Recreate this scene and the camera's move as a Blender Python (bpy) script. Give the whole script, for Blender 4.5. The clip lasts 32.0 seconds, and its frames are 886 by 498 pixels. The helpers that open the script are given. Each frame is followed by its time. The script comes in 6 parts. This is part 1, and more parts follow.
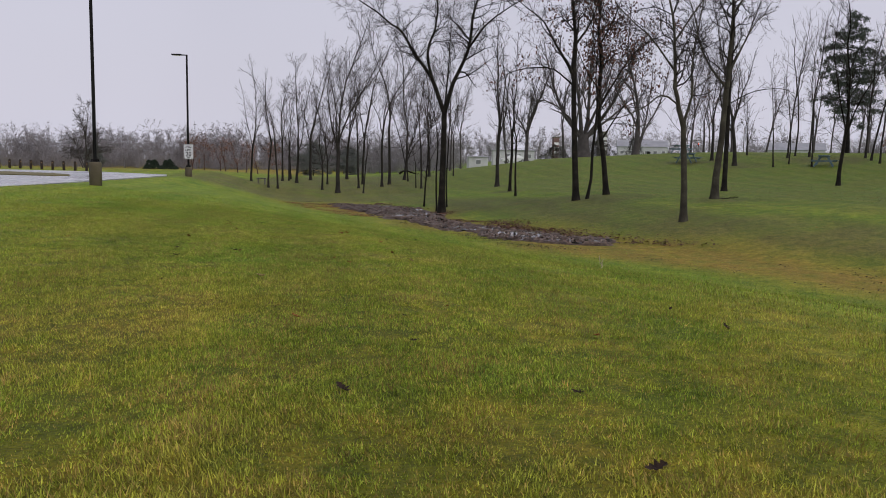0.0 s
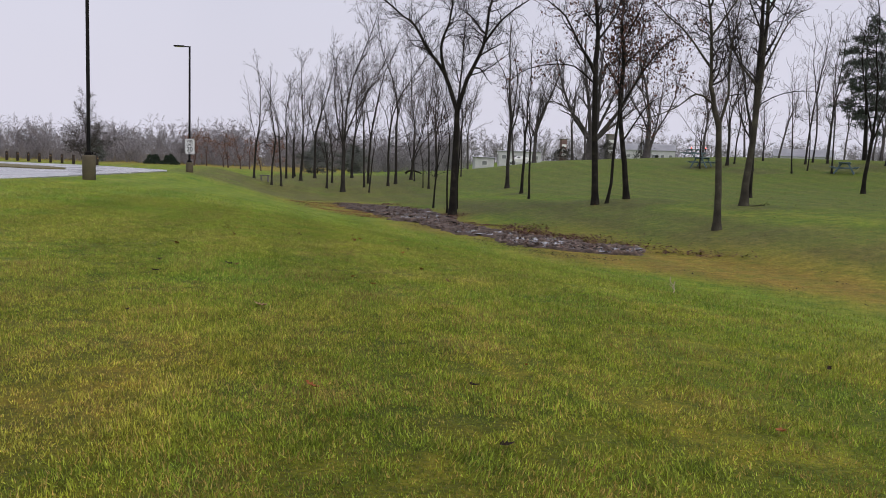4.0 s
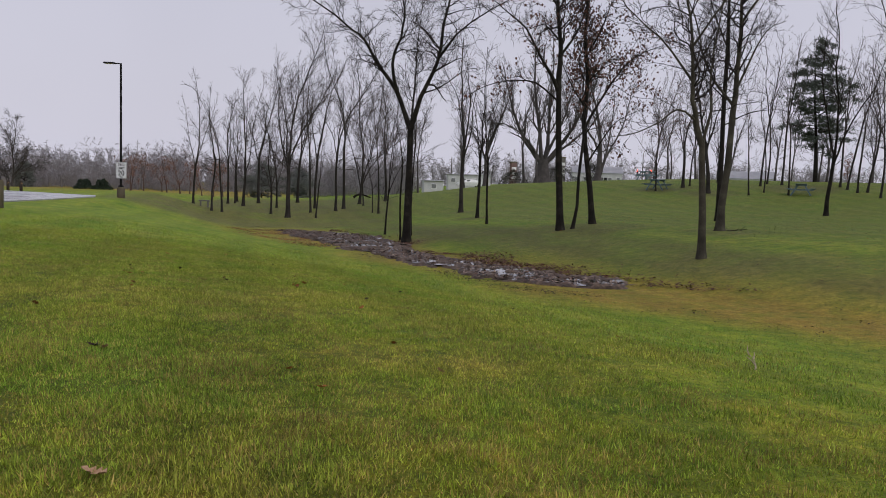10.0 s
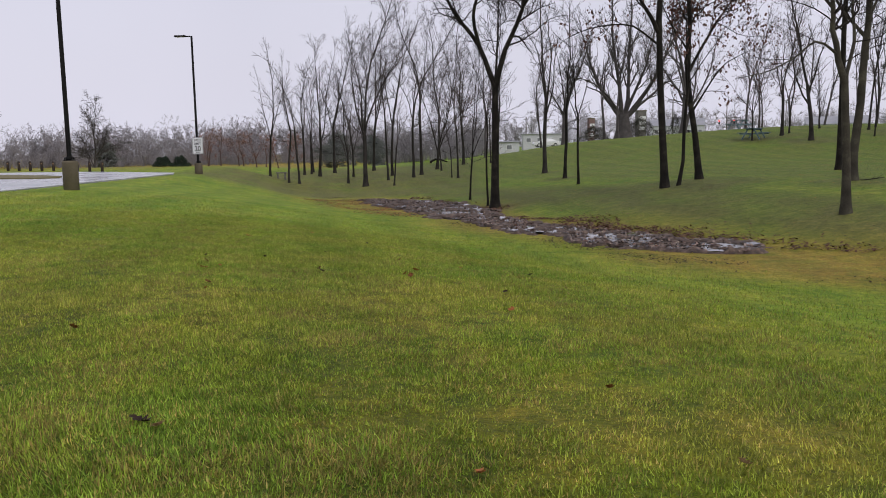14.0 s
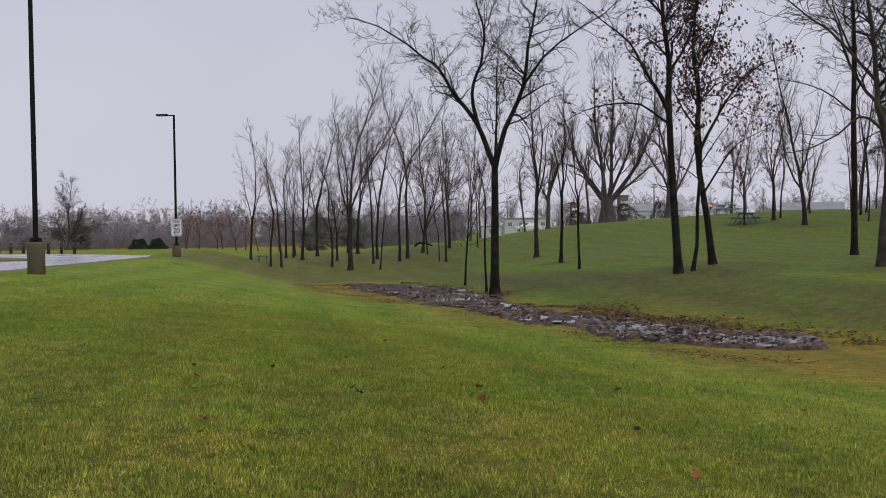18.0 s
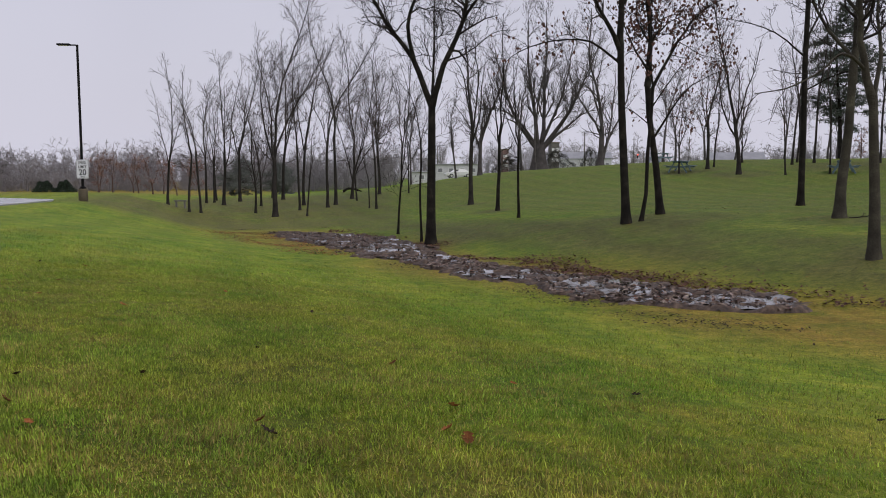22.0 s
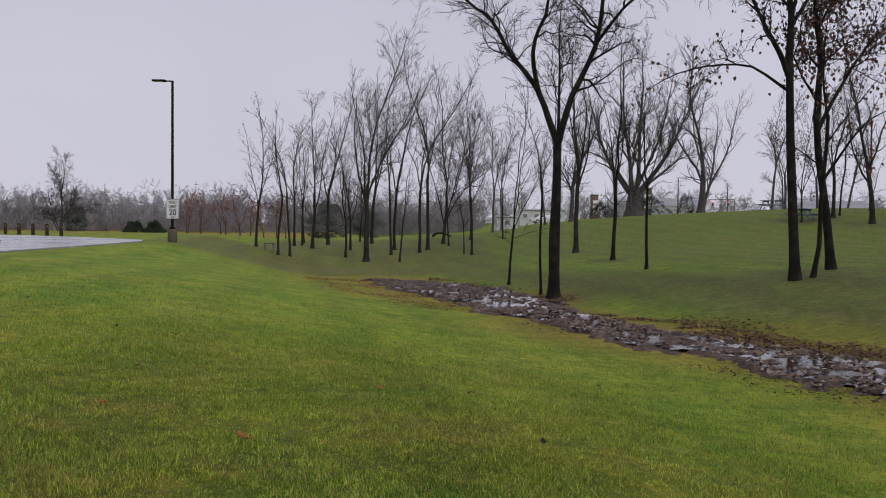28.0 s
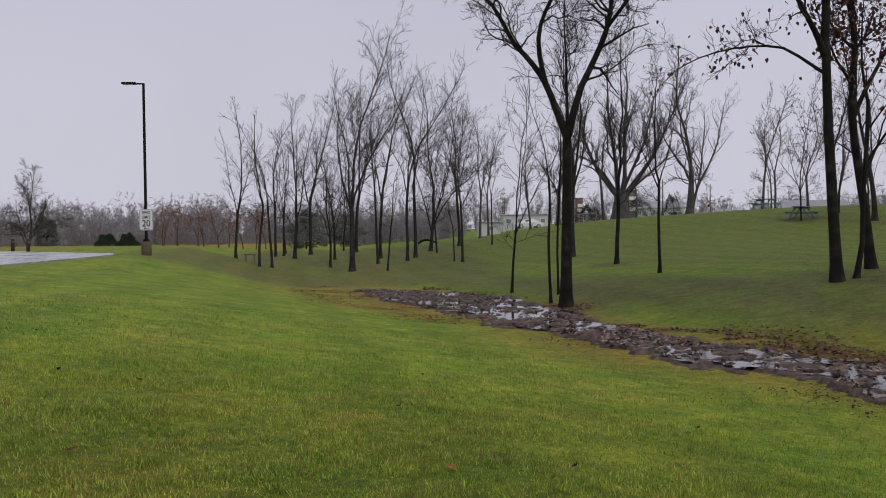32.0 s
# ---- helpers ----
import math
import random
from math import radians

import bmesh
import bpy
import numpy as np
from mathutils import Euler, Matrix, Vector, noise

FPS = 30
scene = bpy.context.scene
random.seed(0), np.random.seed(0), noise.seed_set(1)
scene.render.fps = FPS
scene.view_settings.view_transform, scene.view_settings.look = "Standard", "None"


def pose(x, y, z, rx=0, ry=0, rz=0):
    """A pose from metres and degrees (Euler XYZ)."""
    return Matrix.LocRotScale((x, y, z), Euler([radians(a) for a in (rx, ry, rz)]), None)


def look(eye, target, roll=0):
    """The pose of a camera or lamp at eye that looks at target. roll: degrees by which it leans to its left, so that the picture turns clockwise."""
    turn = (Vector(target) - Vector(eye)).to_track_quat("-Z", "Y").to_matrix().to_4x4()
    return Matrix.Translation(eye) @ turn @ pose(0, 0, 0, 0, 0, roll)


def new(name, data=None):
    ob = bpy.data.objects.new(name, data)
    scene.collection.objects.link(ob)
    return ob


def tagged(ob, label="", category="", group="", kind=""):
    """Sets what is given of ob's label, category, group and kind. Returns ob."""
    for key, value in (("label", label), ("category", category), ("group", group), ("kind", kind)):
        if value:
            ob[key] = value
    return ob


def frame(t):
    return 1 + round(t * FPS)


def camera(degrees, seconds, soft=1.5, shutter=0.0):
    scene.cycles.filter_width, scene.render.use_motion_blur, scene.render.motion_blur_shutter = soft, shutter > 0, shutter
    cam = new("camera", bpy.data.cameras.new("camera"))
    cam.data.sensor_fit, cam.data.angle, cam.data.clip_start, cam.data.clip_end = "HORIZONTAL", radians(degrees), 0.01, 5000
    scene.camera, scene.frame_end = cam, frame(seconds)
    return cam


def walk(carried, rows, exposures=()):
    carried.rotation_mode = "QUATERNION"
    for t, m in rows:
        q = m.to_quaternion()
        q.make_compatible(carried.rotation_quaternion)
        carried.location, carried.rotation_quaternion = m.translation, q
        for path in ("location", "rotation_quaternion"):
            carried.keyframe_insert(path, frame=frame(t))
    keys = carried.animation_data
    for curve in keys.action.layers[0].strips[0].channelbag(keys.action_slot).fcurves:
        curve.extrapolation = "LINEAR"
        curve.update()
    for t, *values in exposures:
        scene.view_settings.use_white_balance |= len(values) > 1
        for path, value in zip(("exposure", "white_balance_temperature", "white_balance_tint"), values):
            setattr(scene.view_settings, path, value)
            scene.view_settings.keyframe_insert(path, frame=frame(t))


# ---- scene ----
cam = camera(56.92, 32.0, soft=0.95)
PATH = [
    (0, (0.000, -0.000, 1.500), (0.026, 9.945, 0.455), 0.91),
    (0.5, (-0.070, 0.267, 1.494), (-0.374, 10.223, 0.605), 0.74),
    (1, (-0.111, 0.438, 1.482), (-0.526, 10.394, 0.639), 1.01),
    (1.5, (-0.131, 0.528, 1.476), (0.607, 10.464, 0.611), 1.46),
    (2, (-0.157, 0.746, 1.461), (0.619, 10.657, 0.380), 1.42),
    (2.5, (-0.201, 1.037, 1.455), (-0.236, 10.988, 0.465), 1.78),
    (4.5, (-0.395, 1.835, 1.475), (-0.337, 11.772, 0.360), 2.17),
    (5, (-0.403, 2.018, 1.475), (0.661, 11.871, 0.136), 0.88),
    (5.5, (-0.391, 2.260, 1.467), (0.277, 12.128, -0.008), 0.61),
    (6, (-0.390, 2.481, 1.468), (0.024, 12.359, -0.035), 1.03),
    (6.5, (-0.413, 2.663, 1.474), (0.266, 12.524, -0.043), 1.04),
    (7, (-0.409, 2.873, 1.458), (0.538, 12.704, -0.104), 0.48),
    (7.5, (-0.354, 3.117, 1.478), (0.548, 12.981, 0.105), 1.94),
    (8, (-0.390, 3.308, 1.471), (0.518, 13.176, 0.130), 1.93),
    (8.5, (-0.438, 3.531, 1.474), (0.466, 13.416, 0.265), 1.59),
    (9, (-0.453, 3.804, 1.473), (0.358, 13.743, 0.730), 1.67),
    (9.5, (-0.509, 4.010, 1.458), (-0.043, 13.972, 0.719), 1.82),
    (10, (-0.591, 4.199, 1.462), (0.041, 14.152, 0.723), 1.65),
    (10.5, (-0.640, 4.465, 1.450), (-0.095, 14.420, 0.685), 1.92),
    (11, (-0.695, 4.692, 1.446), (-0.363, 14.653, 0.624), 1.86),
    (11.5, (-0.782, 4.913, 1.447), (-0.224, 14.852, 0.504), -2.42),
    (12, (-0.829, 5.195, 1.444), (-0.545, 15.115, 0.215), -2.71),
    (12.5, (-0.910, 5.436, 1.431), (-1.224, 15.326, -0.018), -1.41),
    (13, (-1.028, 5.667, 1.437), (-1.297, 15.553, -0.040), -2.00),
    (13.5, (-1.065, 5.952, 1.426), (-1.338, 15.855, 0.067), -1.50),
    (14, (-1.133, 6.186, 1.418), (-1.408, 16.111, 0.227), -1.11),
    (14.5, (-1.222, 6.429, 1.425), (-1.190, 16.386, 0.495), -1.16),
    (16.5, (-1.539, 7.421, 1.391), (-1.650, 17.403, 0.788), -0.14),
    (17, (-1.679, 7.654, 1.378), (-2.052, 17.632, 0.836), -0.35),
    (17.5, (-1.825, 7.837, 1.373), (-1.787, 17.826, 0.892), -2.13),
    (18, (-1.864, 8.123, 1.379), (-1.842, 18.121, 1.203), -0.85),
    (18.5, (-1.866, 8.349, 1.379), (-1.693, 18.339, 0.979), -0.52),
    (19, (-1.853, 8.595, 1.391), (-0.705, 18.518, 0.936), -0.37),
    (19.5, (-1.830, 8.890, 1.398), (-0.798, 18.825, 0.912), -0.22),
    (20, (-1.806, 9.087, 1.400), (-0.817, 19.023, 0.859), -0.04),
    (20.5, (-1.803, 9.279, 1.416), (-0.503, 19.180, 0.885), -0.19),
    (21, (-1.826, 9.555, 1.397), (-0.408, 19.438, 0.840), -0.21),
    (21.5, (-1.894, 9.869, 1.377), (-0.912, 19.803, 0.779), 0.09),
    (22, (-2.000, 10.111, 1.366), (-1.108, 20.036, 0.524), -0.23),
    (22.5, (-2.079, 10.430, 1.339), (-1.381, 20.342, 0.222), -0.68),
    (23, (-2.188, 10.737, 1.343), (-2.038, 20.674, 0.233), -0.54),
    (23.5, (-2.342, 10.969, 1.352), (-2.176, 20.908, 0.261), -0.60),
    (24, (-2.413, 11.265, 1.356), (-2.355, 21.230, 0.518), -0.36),
    (24.5, (-2.510, 11.509, 1.378), (-2.701, 21.486, 0.734), -0.13),
    (25, (-2.651, 11.696, 1.407), (-2.705, 21.678, 0.808), -0.44),
    (25.5, (-2.720, 11.913, 1.405), (-2.611, 21.900, 0.908), -0.37),
    (27.5, (-3.033, 13.060, 1.358), (-3.085, 23.055, 1.050), 0.70),
    (28, (-3.127, 13.321, 1.340), (-3.157, 23.317, 1.046), 0.58),
    (28.5, (-3.271, 13.638, 1.325), (-3.427, 23.631, 1.005), 0.26),
    (29, (-3.397, 13.929, 1.320), (-4.002, 23.903, 0.921), -0.20),
    (29.5, (-3.480, 14.189, 1.318), (-4.100, 24.162, 0.910), -1.07),
    (30, (-3.559, 14.486, 1.314), (-4.246, 24.462, 1.280), -1.08),
    (30.5, (-3.615, 14.776, 1.305), (-4.290, 24.753, 1.177), -1.96),
    (31, (-3.659, 15.043, 1.292), (-4.375, 25.016, 1.140), -2.14),
    (31.5, (-3.685, 15.255, 1.283), (-4.366, 25.231, 1.172), -1.61),
    (32, (-3.714, 15.410, 1.267), (-3.490, 25.405, 1.063), -0.65),
]
walk(cam, [(t, look(eye, target, roll)) for t, eye, target, roll in PATH], exposures=[
    (0, 0.0), (1, -0.07), (2, 0.1), (5, 0.18), (6, 0.24), (7, 0.36), (8, 0.14), (9, 0.03), (10, -0.03), (11, -0.03), (12, 0.14), (13, 0.3), (14, 0.2), (17, 0.0),
    (18, -0.05), (20, 0.0), (22, 0.02), (23, 0.3), (24, 0.18), (25, -0.09), (28, -0.07), (29, -0.08), (30, -0.17), (31, -0.17), (32, -0.1)])

# ---- sky and light: a dull, wet, overcast day ----
world = bpy.data.worlds.new("world")
scene.world = world
world.use_nodes = True
wn, wl = world.node_tree.nodes, world.node_tree.links
wn.clear()
w_out, w_bg = wn.new("ShaderNodeOutputWorld"), wn.new("ShaderNodeBackground")
w_sky = wn.new("ShaderNodeTexSky")
w_sky.sky_type, w_sky.sun_disc = "NISHITA", False
w_sky.sun_elevation, w_sky.sun_rotation = radians(50), radians(141)
w_sky.air_density, w_sky.dust_density = 2.0, 6.0
w_co, w_sep = wn.new("ShaderNodeTexCoord"), wn.new("ShaderNodeSeparateXYZ")
w_ramp, w_mix, w_scale = wn.new("ShaderNodeValToRGB"), wn.new("ShaderNodeMix"), wn.new("ShaderNodeVectorMath")
w_ramp.color_ramp.elements[0].position, w_ramp.color_ramp.elements[0].color = 0.0, (6.72, 6.6, 7.68, 1)
w_ramp.color_ramp.elements[1].position, w_ramp.color_ramp.elements[1].color = 0.5, (5.3, 5.34, 6.55, 1)
w_cloud, w_cmap = wn.new("ShaderNodeTexNoise"), wn.new("ShaderNodeMapRange")
w_cloud.inputs["Scale"].default_value, w_cloud.inputs["Detail"].default_value = 2.2, 3.0
w_cmap.inputs["To Min"].default_value, w_cmap.inputs["To Max"].default_value = 0.9, 1.1
w_mix.data_type, w_mix.inputs["Factor"].default_value = "RGBA", 0.93
w_scale.operation = "SCALE"
wl.new(w_co.outputs["Generated"], w_sep.inputs[0])
wl.new(w_co.outputs["Generated"], w_cloud.inputs["Vector"])
wl.new(w_sep.outputs["Z"], w_ramp.inputs[0])
wl.new(w_sky.outputs[0], w_mix.inputs["A"])
wl.new(w_ramp.outputs[0], w_mix.inputs["B"])
wl.new(w_cloud.outputs["Fac"], w_cmap.inputs["Value"])
wl.new(w_mix.outputs["Result"], w_scale.inputs[0])
wl.new(w_cmap.outputs[0], w_scale.inputs["Scale"])
wl.new(w_scale.outputs[0], w_bg.inputs["Color"])
w_bg.inputs["Strength"].default_value = 0.1
wl.new(w_bg.outputs[0], w_out.inputs[0])
sun = new("sun", bpy.data.lights.new("sun", "SUN"))
sun.data.energy, sun.data.angle, sun.data.color = 1.15, radians(50), (1.0, 0.97, 0.93)
sun.matrix_world = look((0, 0, 50), (-20, 25, 12))


# ---- materials ----
def material(name, rough=0.8, metal=0.0):
    m = bpy.data.materials.new(name)
    m.use_nodes = True
    b = m.node_tree.nodes["Principled BSDF"]
    b.inputs["Roughness"].default_value, b.inputs["Metallic"].default_value = rough, metal
    return m, m.node_tree.nodes, m.node_tree.links, b


def add(nodes, kind, **values):
    n = nodes.new("ShaderNode" + kind)
    for key, value in values.items():
        n.inputs[key.replace("_", " ")].default_value = value
    return n


def ramp(nodes, links, fac, stops):
    n = nodes.new("ShaderNodeValToRGB")
    e = n.color_ramp.elements
    while len(e) < len(stops):
        e.new(0.5)
    for k, (p, c) in enumerate(stops):
        e[k].position, e[k].color = p, (*c, 1)
    links.new(fac, n.inputs[0])
    return n.outputs[0]


def mix(nodes, links, fac, a, b, mode="MIX"):
    n = nodes.new("ShaderNodeMix")
    n.data_type, n.blend_type = "RGBA", mode
    for socket, v in (("Factor", fac), ("A", a), ("B", b)):
        if isinstance(v, bpy.types.NodeSocket):
            links.new(v, n.inputs[socket])
        else:
            n.inputs[socket].default_value = v if socket == "Factor" else (*v, 1)
    return n.outputs["Result"]


def two_scale(name, stops, coarse, fine, rough=0.8, bump=0.3, metal=0.0, low=0.8, high=1.1, gloss=0.0):
    """A surface whose colour wanders over metres and is grained over centimetres, with a fine relief."""
    m, n, l, b = material(name, rough, metal)
    co = n.new("ShaderNodeTexCoord").outputs["Object"]
    big, small = add(n, "TexNoise", Scale=coarse, Detail=4.0), add(n, "TexNoise", Scale=fine, Detail=3.0)
    for t in (big, small):
        l.new(co, t.inputs["Vector"])
    grain = add(n, "MapRange", From_Min=0.3, From_Max=0.7, To_Min=low, To_Max=high)
    l.new(small.outputs["Fac"], grain.inputs["Value"])
    base = ramp(n, l, big.outputs["Fac"], stops)
    shade = n.new("ShaderNodeVectorMath")
    shade.operation = "SCALE"
    l.new(base, shade.inputs[0])
    l.new(grain.outputs[0], shade.inputs["Scale"])
    l.new(shade.outputs[0], b.inputs["Base Color"])
    if gloss:
        r = add(n, "MapRange", From_Min=0.35, From_Max=0.65, To_Min=rough - gloss, To_Max=rough)
        l.new(big.outputs["Fac"], r.inputs["Value"])
        l.new(r.outputs[0], b.inputs["Roughness"])
    bp = add(n, "Bump", Strength=bump, Distance=0.02)
    l.new(small.outputs["Fac"], bp.inputs["Height"])
    l.new(bp.outputs[0], b.inputs["Normal"])
    return m





def ditch_side(x, y):
    """How far a place lies beyond (+) or before (-) the line of the ditch, in metres."""
    s = (x - 4.4 + 0.36 * (np.clip(y, -10, 75) - 22)) * 0.94
    return s - 0.06 * np.maximum(23 - np.maximum(y, 4), 0) ** 1.5


def ground_z(x, y):
    """The lie of the land: a lawn that falls from a car park to a shallow ditch, and a low hill beyond. Works on arrays."""
    x, y = np.asarray(x, float), np.asarray(y, float)
    s = ditch_side(x, y)
    bed = np.where(y < 58, -0.62 - 0.0125 * (np.maximum(y, 8) - 22), np.minimum(-1.07 + 0.05 * (y - 58), 0.15))
    steep = np.clip(6.5 - 0.18 * (y - 40), 4.0, 6.5)
    lawn = bed + (0.55 - bed) * (1 - np.exp(-(np.minimum(s + 2.5, 0) / steep) ** 2))
    top = 0.42 - 0.75 * np.clip((y - 40) / 18, 0, 1) * np.clip((11 - x) / 12, 0, 1)
    bank = bed + (top - bed) * (1 - np.exp(-(np.maximum(s - 0.25, 0) / (3.9 + 3.6 * np.clip((y - 35) / 10, 0, 1))) ** 1.5))
    hill = 2.62 / (1 + np.exp(-np.clip((y - 63.5 + 0.6 * (x - 18)) / 6, -30, 30)))
    rise = np.clip((x + 14.5) / 40, 0, 1)
    hill = hill * rise * (1.5 - 0.5 * rise)
    fall = -1.0 * np.clip((y - 75) / 50, 0, 1) * np.clip((28 - x) / 20, 0, 1)
    fall = fall + 0.5 * np.clip((y - 55) / 6, 0, 1) * np.clip((-8.5 - x) / 4, 0, 1) * np.clip((74 - y) / 12, 0, 1)
    swell = 0.02 * np.sin(0.9 * x + 0.4 * y) * np.sin(0.5 * y - 0.3 * x) + 0.04 * np.sin(0.21 * x + 1) * np.sin(0.17 * y)
    z = np.where(s < -0.6, lawn, bank) + hill + fall + swell * np.clip(np.abs(s) / 4, 0.2, 1) * np.clip((y - 19) / 8, 0.3, 1)
    flat = np.clip((-13.2 - x) / (1.6 + 5 * np.clip((y - 44) / 10, 0, 1)), 0, 1) * np.clip((74 - y - 8 * np.clip((x + 21) / 5, 0, 1)) / 14, 0, 1)
    return z + (0.47 - z) * flat * np.clip((x + 130) / 30, 0, 1)


def gz(x, y):
    return float(ground_z(x, y))


# ---- small mesh helpers ----
def link(name, verts, faces, mat, parent=None, label="", smooth=False):
    me = bpy.data.meshes.new(name)
    me.from_pydata([tuple(map(float, v)) for v in verts], [], [tuple(map(int, f)) for f in faces])
    me.materials.append(mat)
    if smooth:
        me.shade_smooth()
    ob = new(name, me)
    if parent:
        ob.parent = parent
    if label:
        ob["label"] = label
    return ob


def part(name, bm, mat, parent, label="", smooth=False):
    me = bpy.data.meshes.new(name)
    bm.to_mesh(me)
    bm.free()
    me.materials.append(mat)
    if smooth:
        me.shade_smooth()
    ob = new(name, me)
    ob.parent = parent
    if label:
        ob["label"] = label
    return ob


def box(size, at=(0, 0, 0), bevel=0.01, turn=None):
    bm = bmesh.new()
    bmesh.ops.create_cube(bm, size=1.0, matrix=Matrix.Diagonal((*size, 1)))
    if bevel:
        bmesh.ops.bevel(bm, geom=bm.edges[:], offset=bevel, segments=1, affect="EDGES", profile=0.5)
    bmesh.ops.transform(bm, verts=bm.verts, matrix=Matrix.Translation(at) @ (turn or Matrix()))
    return bm


def lathe(profile, sides=20):
    """A turned shape from (radius, height) pairs."""
    bm = bmesh.new()
    rings = []
    for r, z in profile:
        rings.append([bm.verts.new((r * math.cos(2 * math.pi * k / sides), r * math.sin(2 * math.pi * k / sides), z)) for k in range(sides)])
    for a, b in zip(rings, rings[1:]):
        for k in range(sides):
            bm.faces.new((a[k], a[(k + 1) % sides], b[(k + 1) % sides], b[k]))
    bm.faces.new(rings[0][::-1])
    bm.faces.new(rings[-1])
    return bm


def base(name, x, y, z=None, rz=0.0):
    ob = new(name)
    ob.empty_display_size = 0.2
    ob.matrix_world = pose(x, y, gz(x, y) if z is None else z, 0, 0, rz)
    return ob


def array_mesh(name, verts, faces, mat, smooth=False):
    """A mesh straight from arrays: verts (n, 3), faces (m, 3 or 4)."""
    me = bpy.data.meshes.new(name)
    k = faces.shape[1]
    me.vertices.add(len(verts))
    me.vertices.foreach_set("co", np.ascontiguousarray(verts, np.float32).ravel())
    me.loops.add(faces.size)
    me.loops.foreach_set("vertex_index", np.ascontiguousarray(faces, np.int32).ravel())
    me.polygons.add(len(faces))
    me.polygons.foreach_set("loop_start", np.arange(0, faces.size, k, dtype=np.int32))
    me.polygons.foreach_set("loop_total", np.full(len(faces), k, np.int32))
    me.update(calc_edges=True)
    me.materials.append(mat)
    if smooth:
        me.shade_smooth()
    return me


# ---- trees ----
def tubes(lines, sides):
    """Tapered tubes round polylines [(points, radii)], as arrays; lines of one length are worked out together."""
    vs, fs, at = [], [], 0
    ang = np.arange(sides) * 2 * np.pi / sides
    by_length = {}
    for pts, rad in lines:
        by_length.setdefault(len(pts), []).append((pts, rad))
    for n, some in by_length.items():
        pts, rad = np.array([p for p, _ in some], float), np.array([r for _, r in some], float)
        d = np.gradient(pts, axis=1)
        d /= np.linalg.norm(d, axis=2, keepdims=True) + 1e-9
        ref = np.where(np.abs(d[..., 2:3]) > 0.9, np.array([1.0, 0, 0]), np.array([0, 0, 1.0]))
        ref[...] = ref[:, :1]
        u = np.cross(d, ref)
        u /= np.linalg.norm(u, axis=2, keepdims=True) + 1e-9
        w = np.cross(d, u)
        ring = pts[:, :, None] + rad[:, :, None, None] * (np.cos(ang)[:, None] * u[:, :, None] + np.sin(ang)[:, None] * w[:, :, None])
        vs.append(ring.reshape(-1, 3))
        i = np.arange(n - 1)[:, None] * sides + np.arange(sides)[None]
        j = np.arange(n - 1)[:, None] * sides + (np.arange(sides)[None] + 1) % sides
        one = np.stack([i, j, j + sides, i + sides], -1).reshape(-1, 4)
        fs.append((one[None] + (np.arange(len(some)) * n * sides)[:, None, None]).reshape(-1, 4) + at)
        at += len(some) * n * sides
    return np.concatenate(vs), np.concatenate(fs)


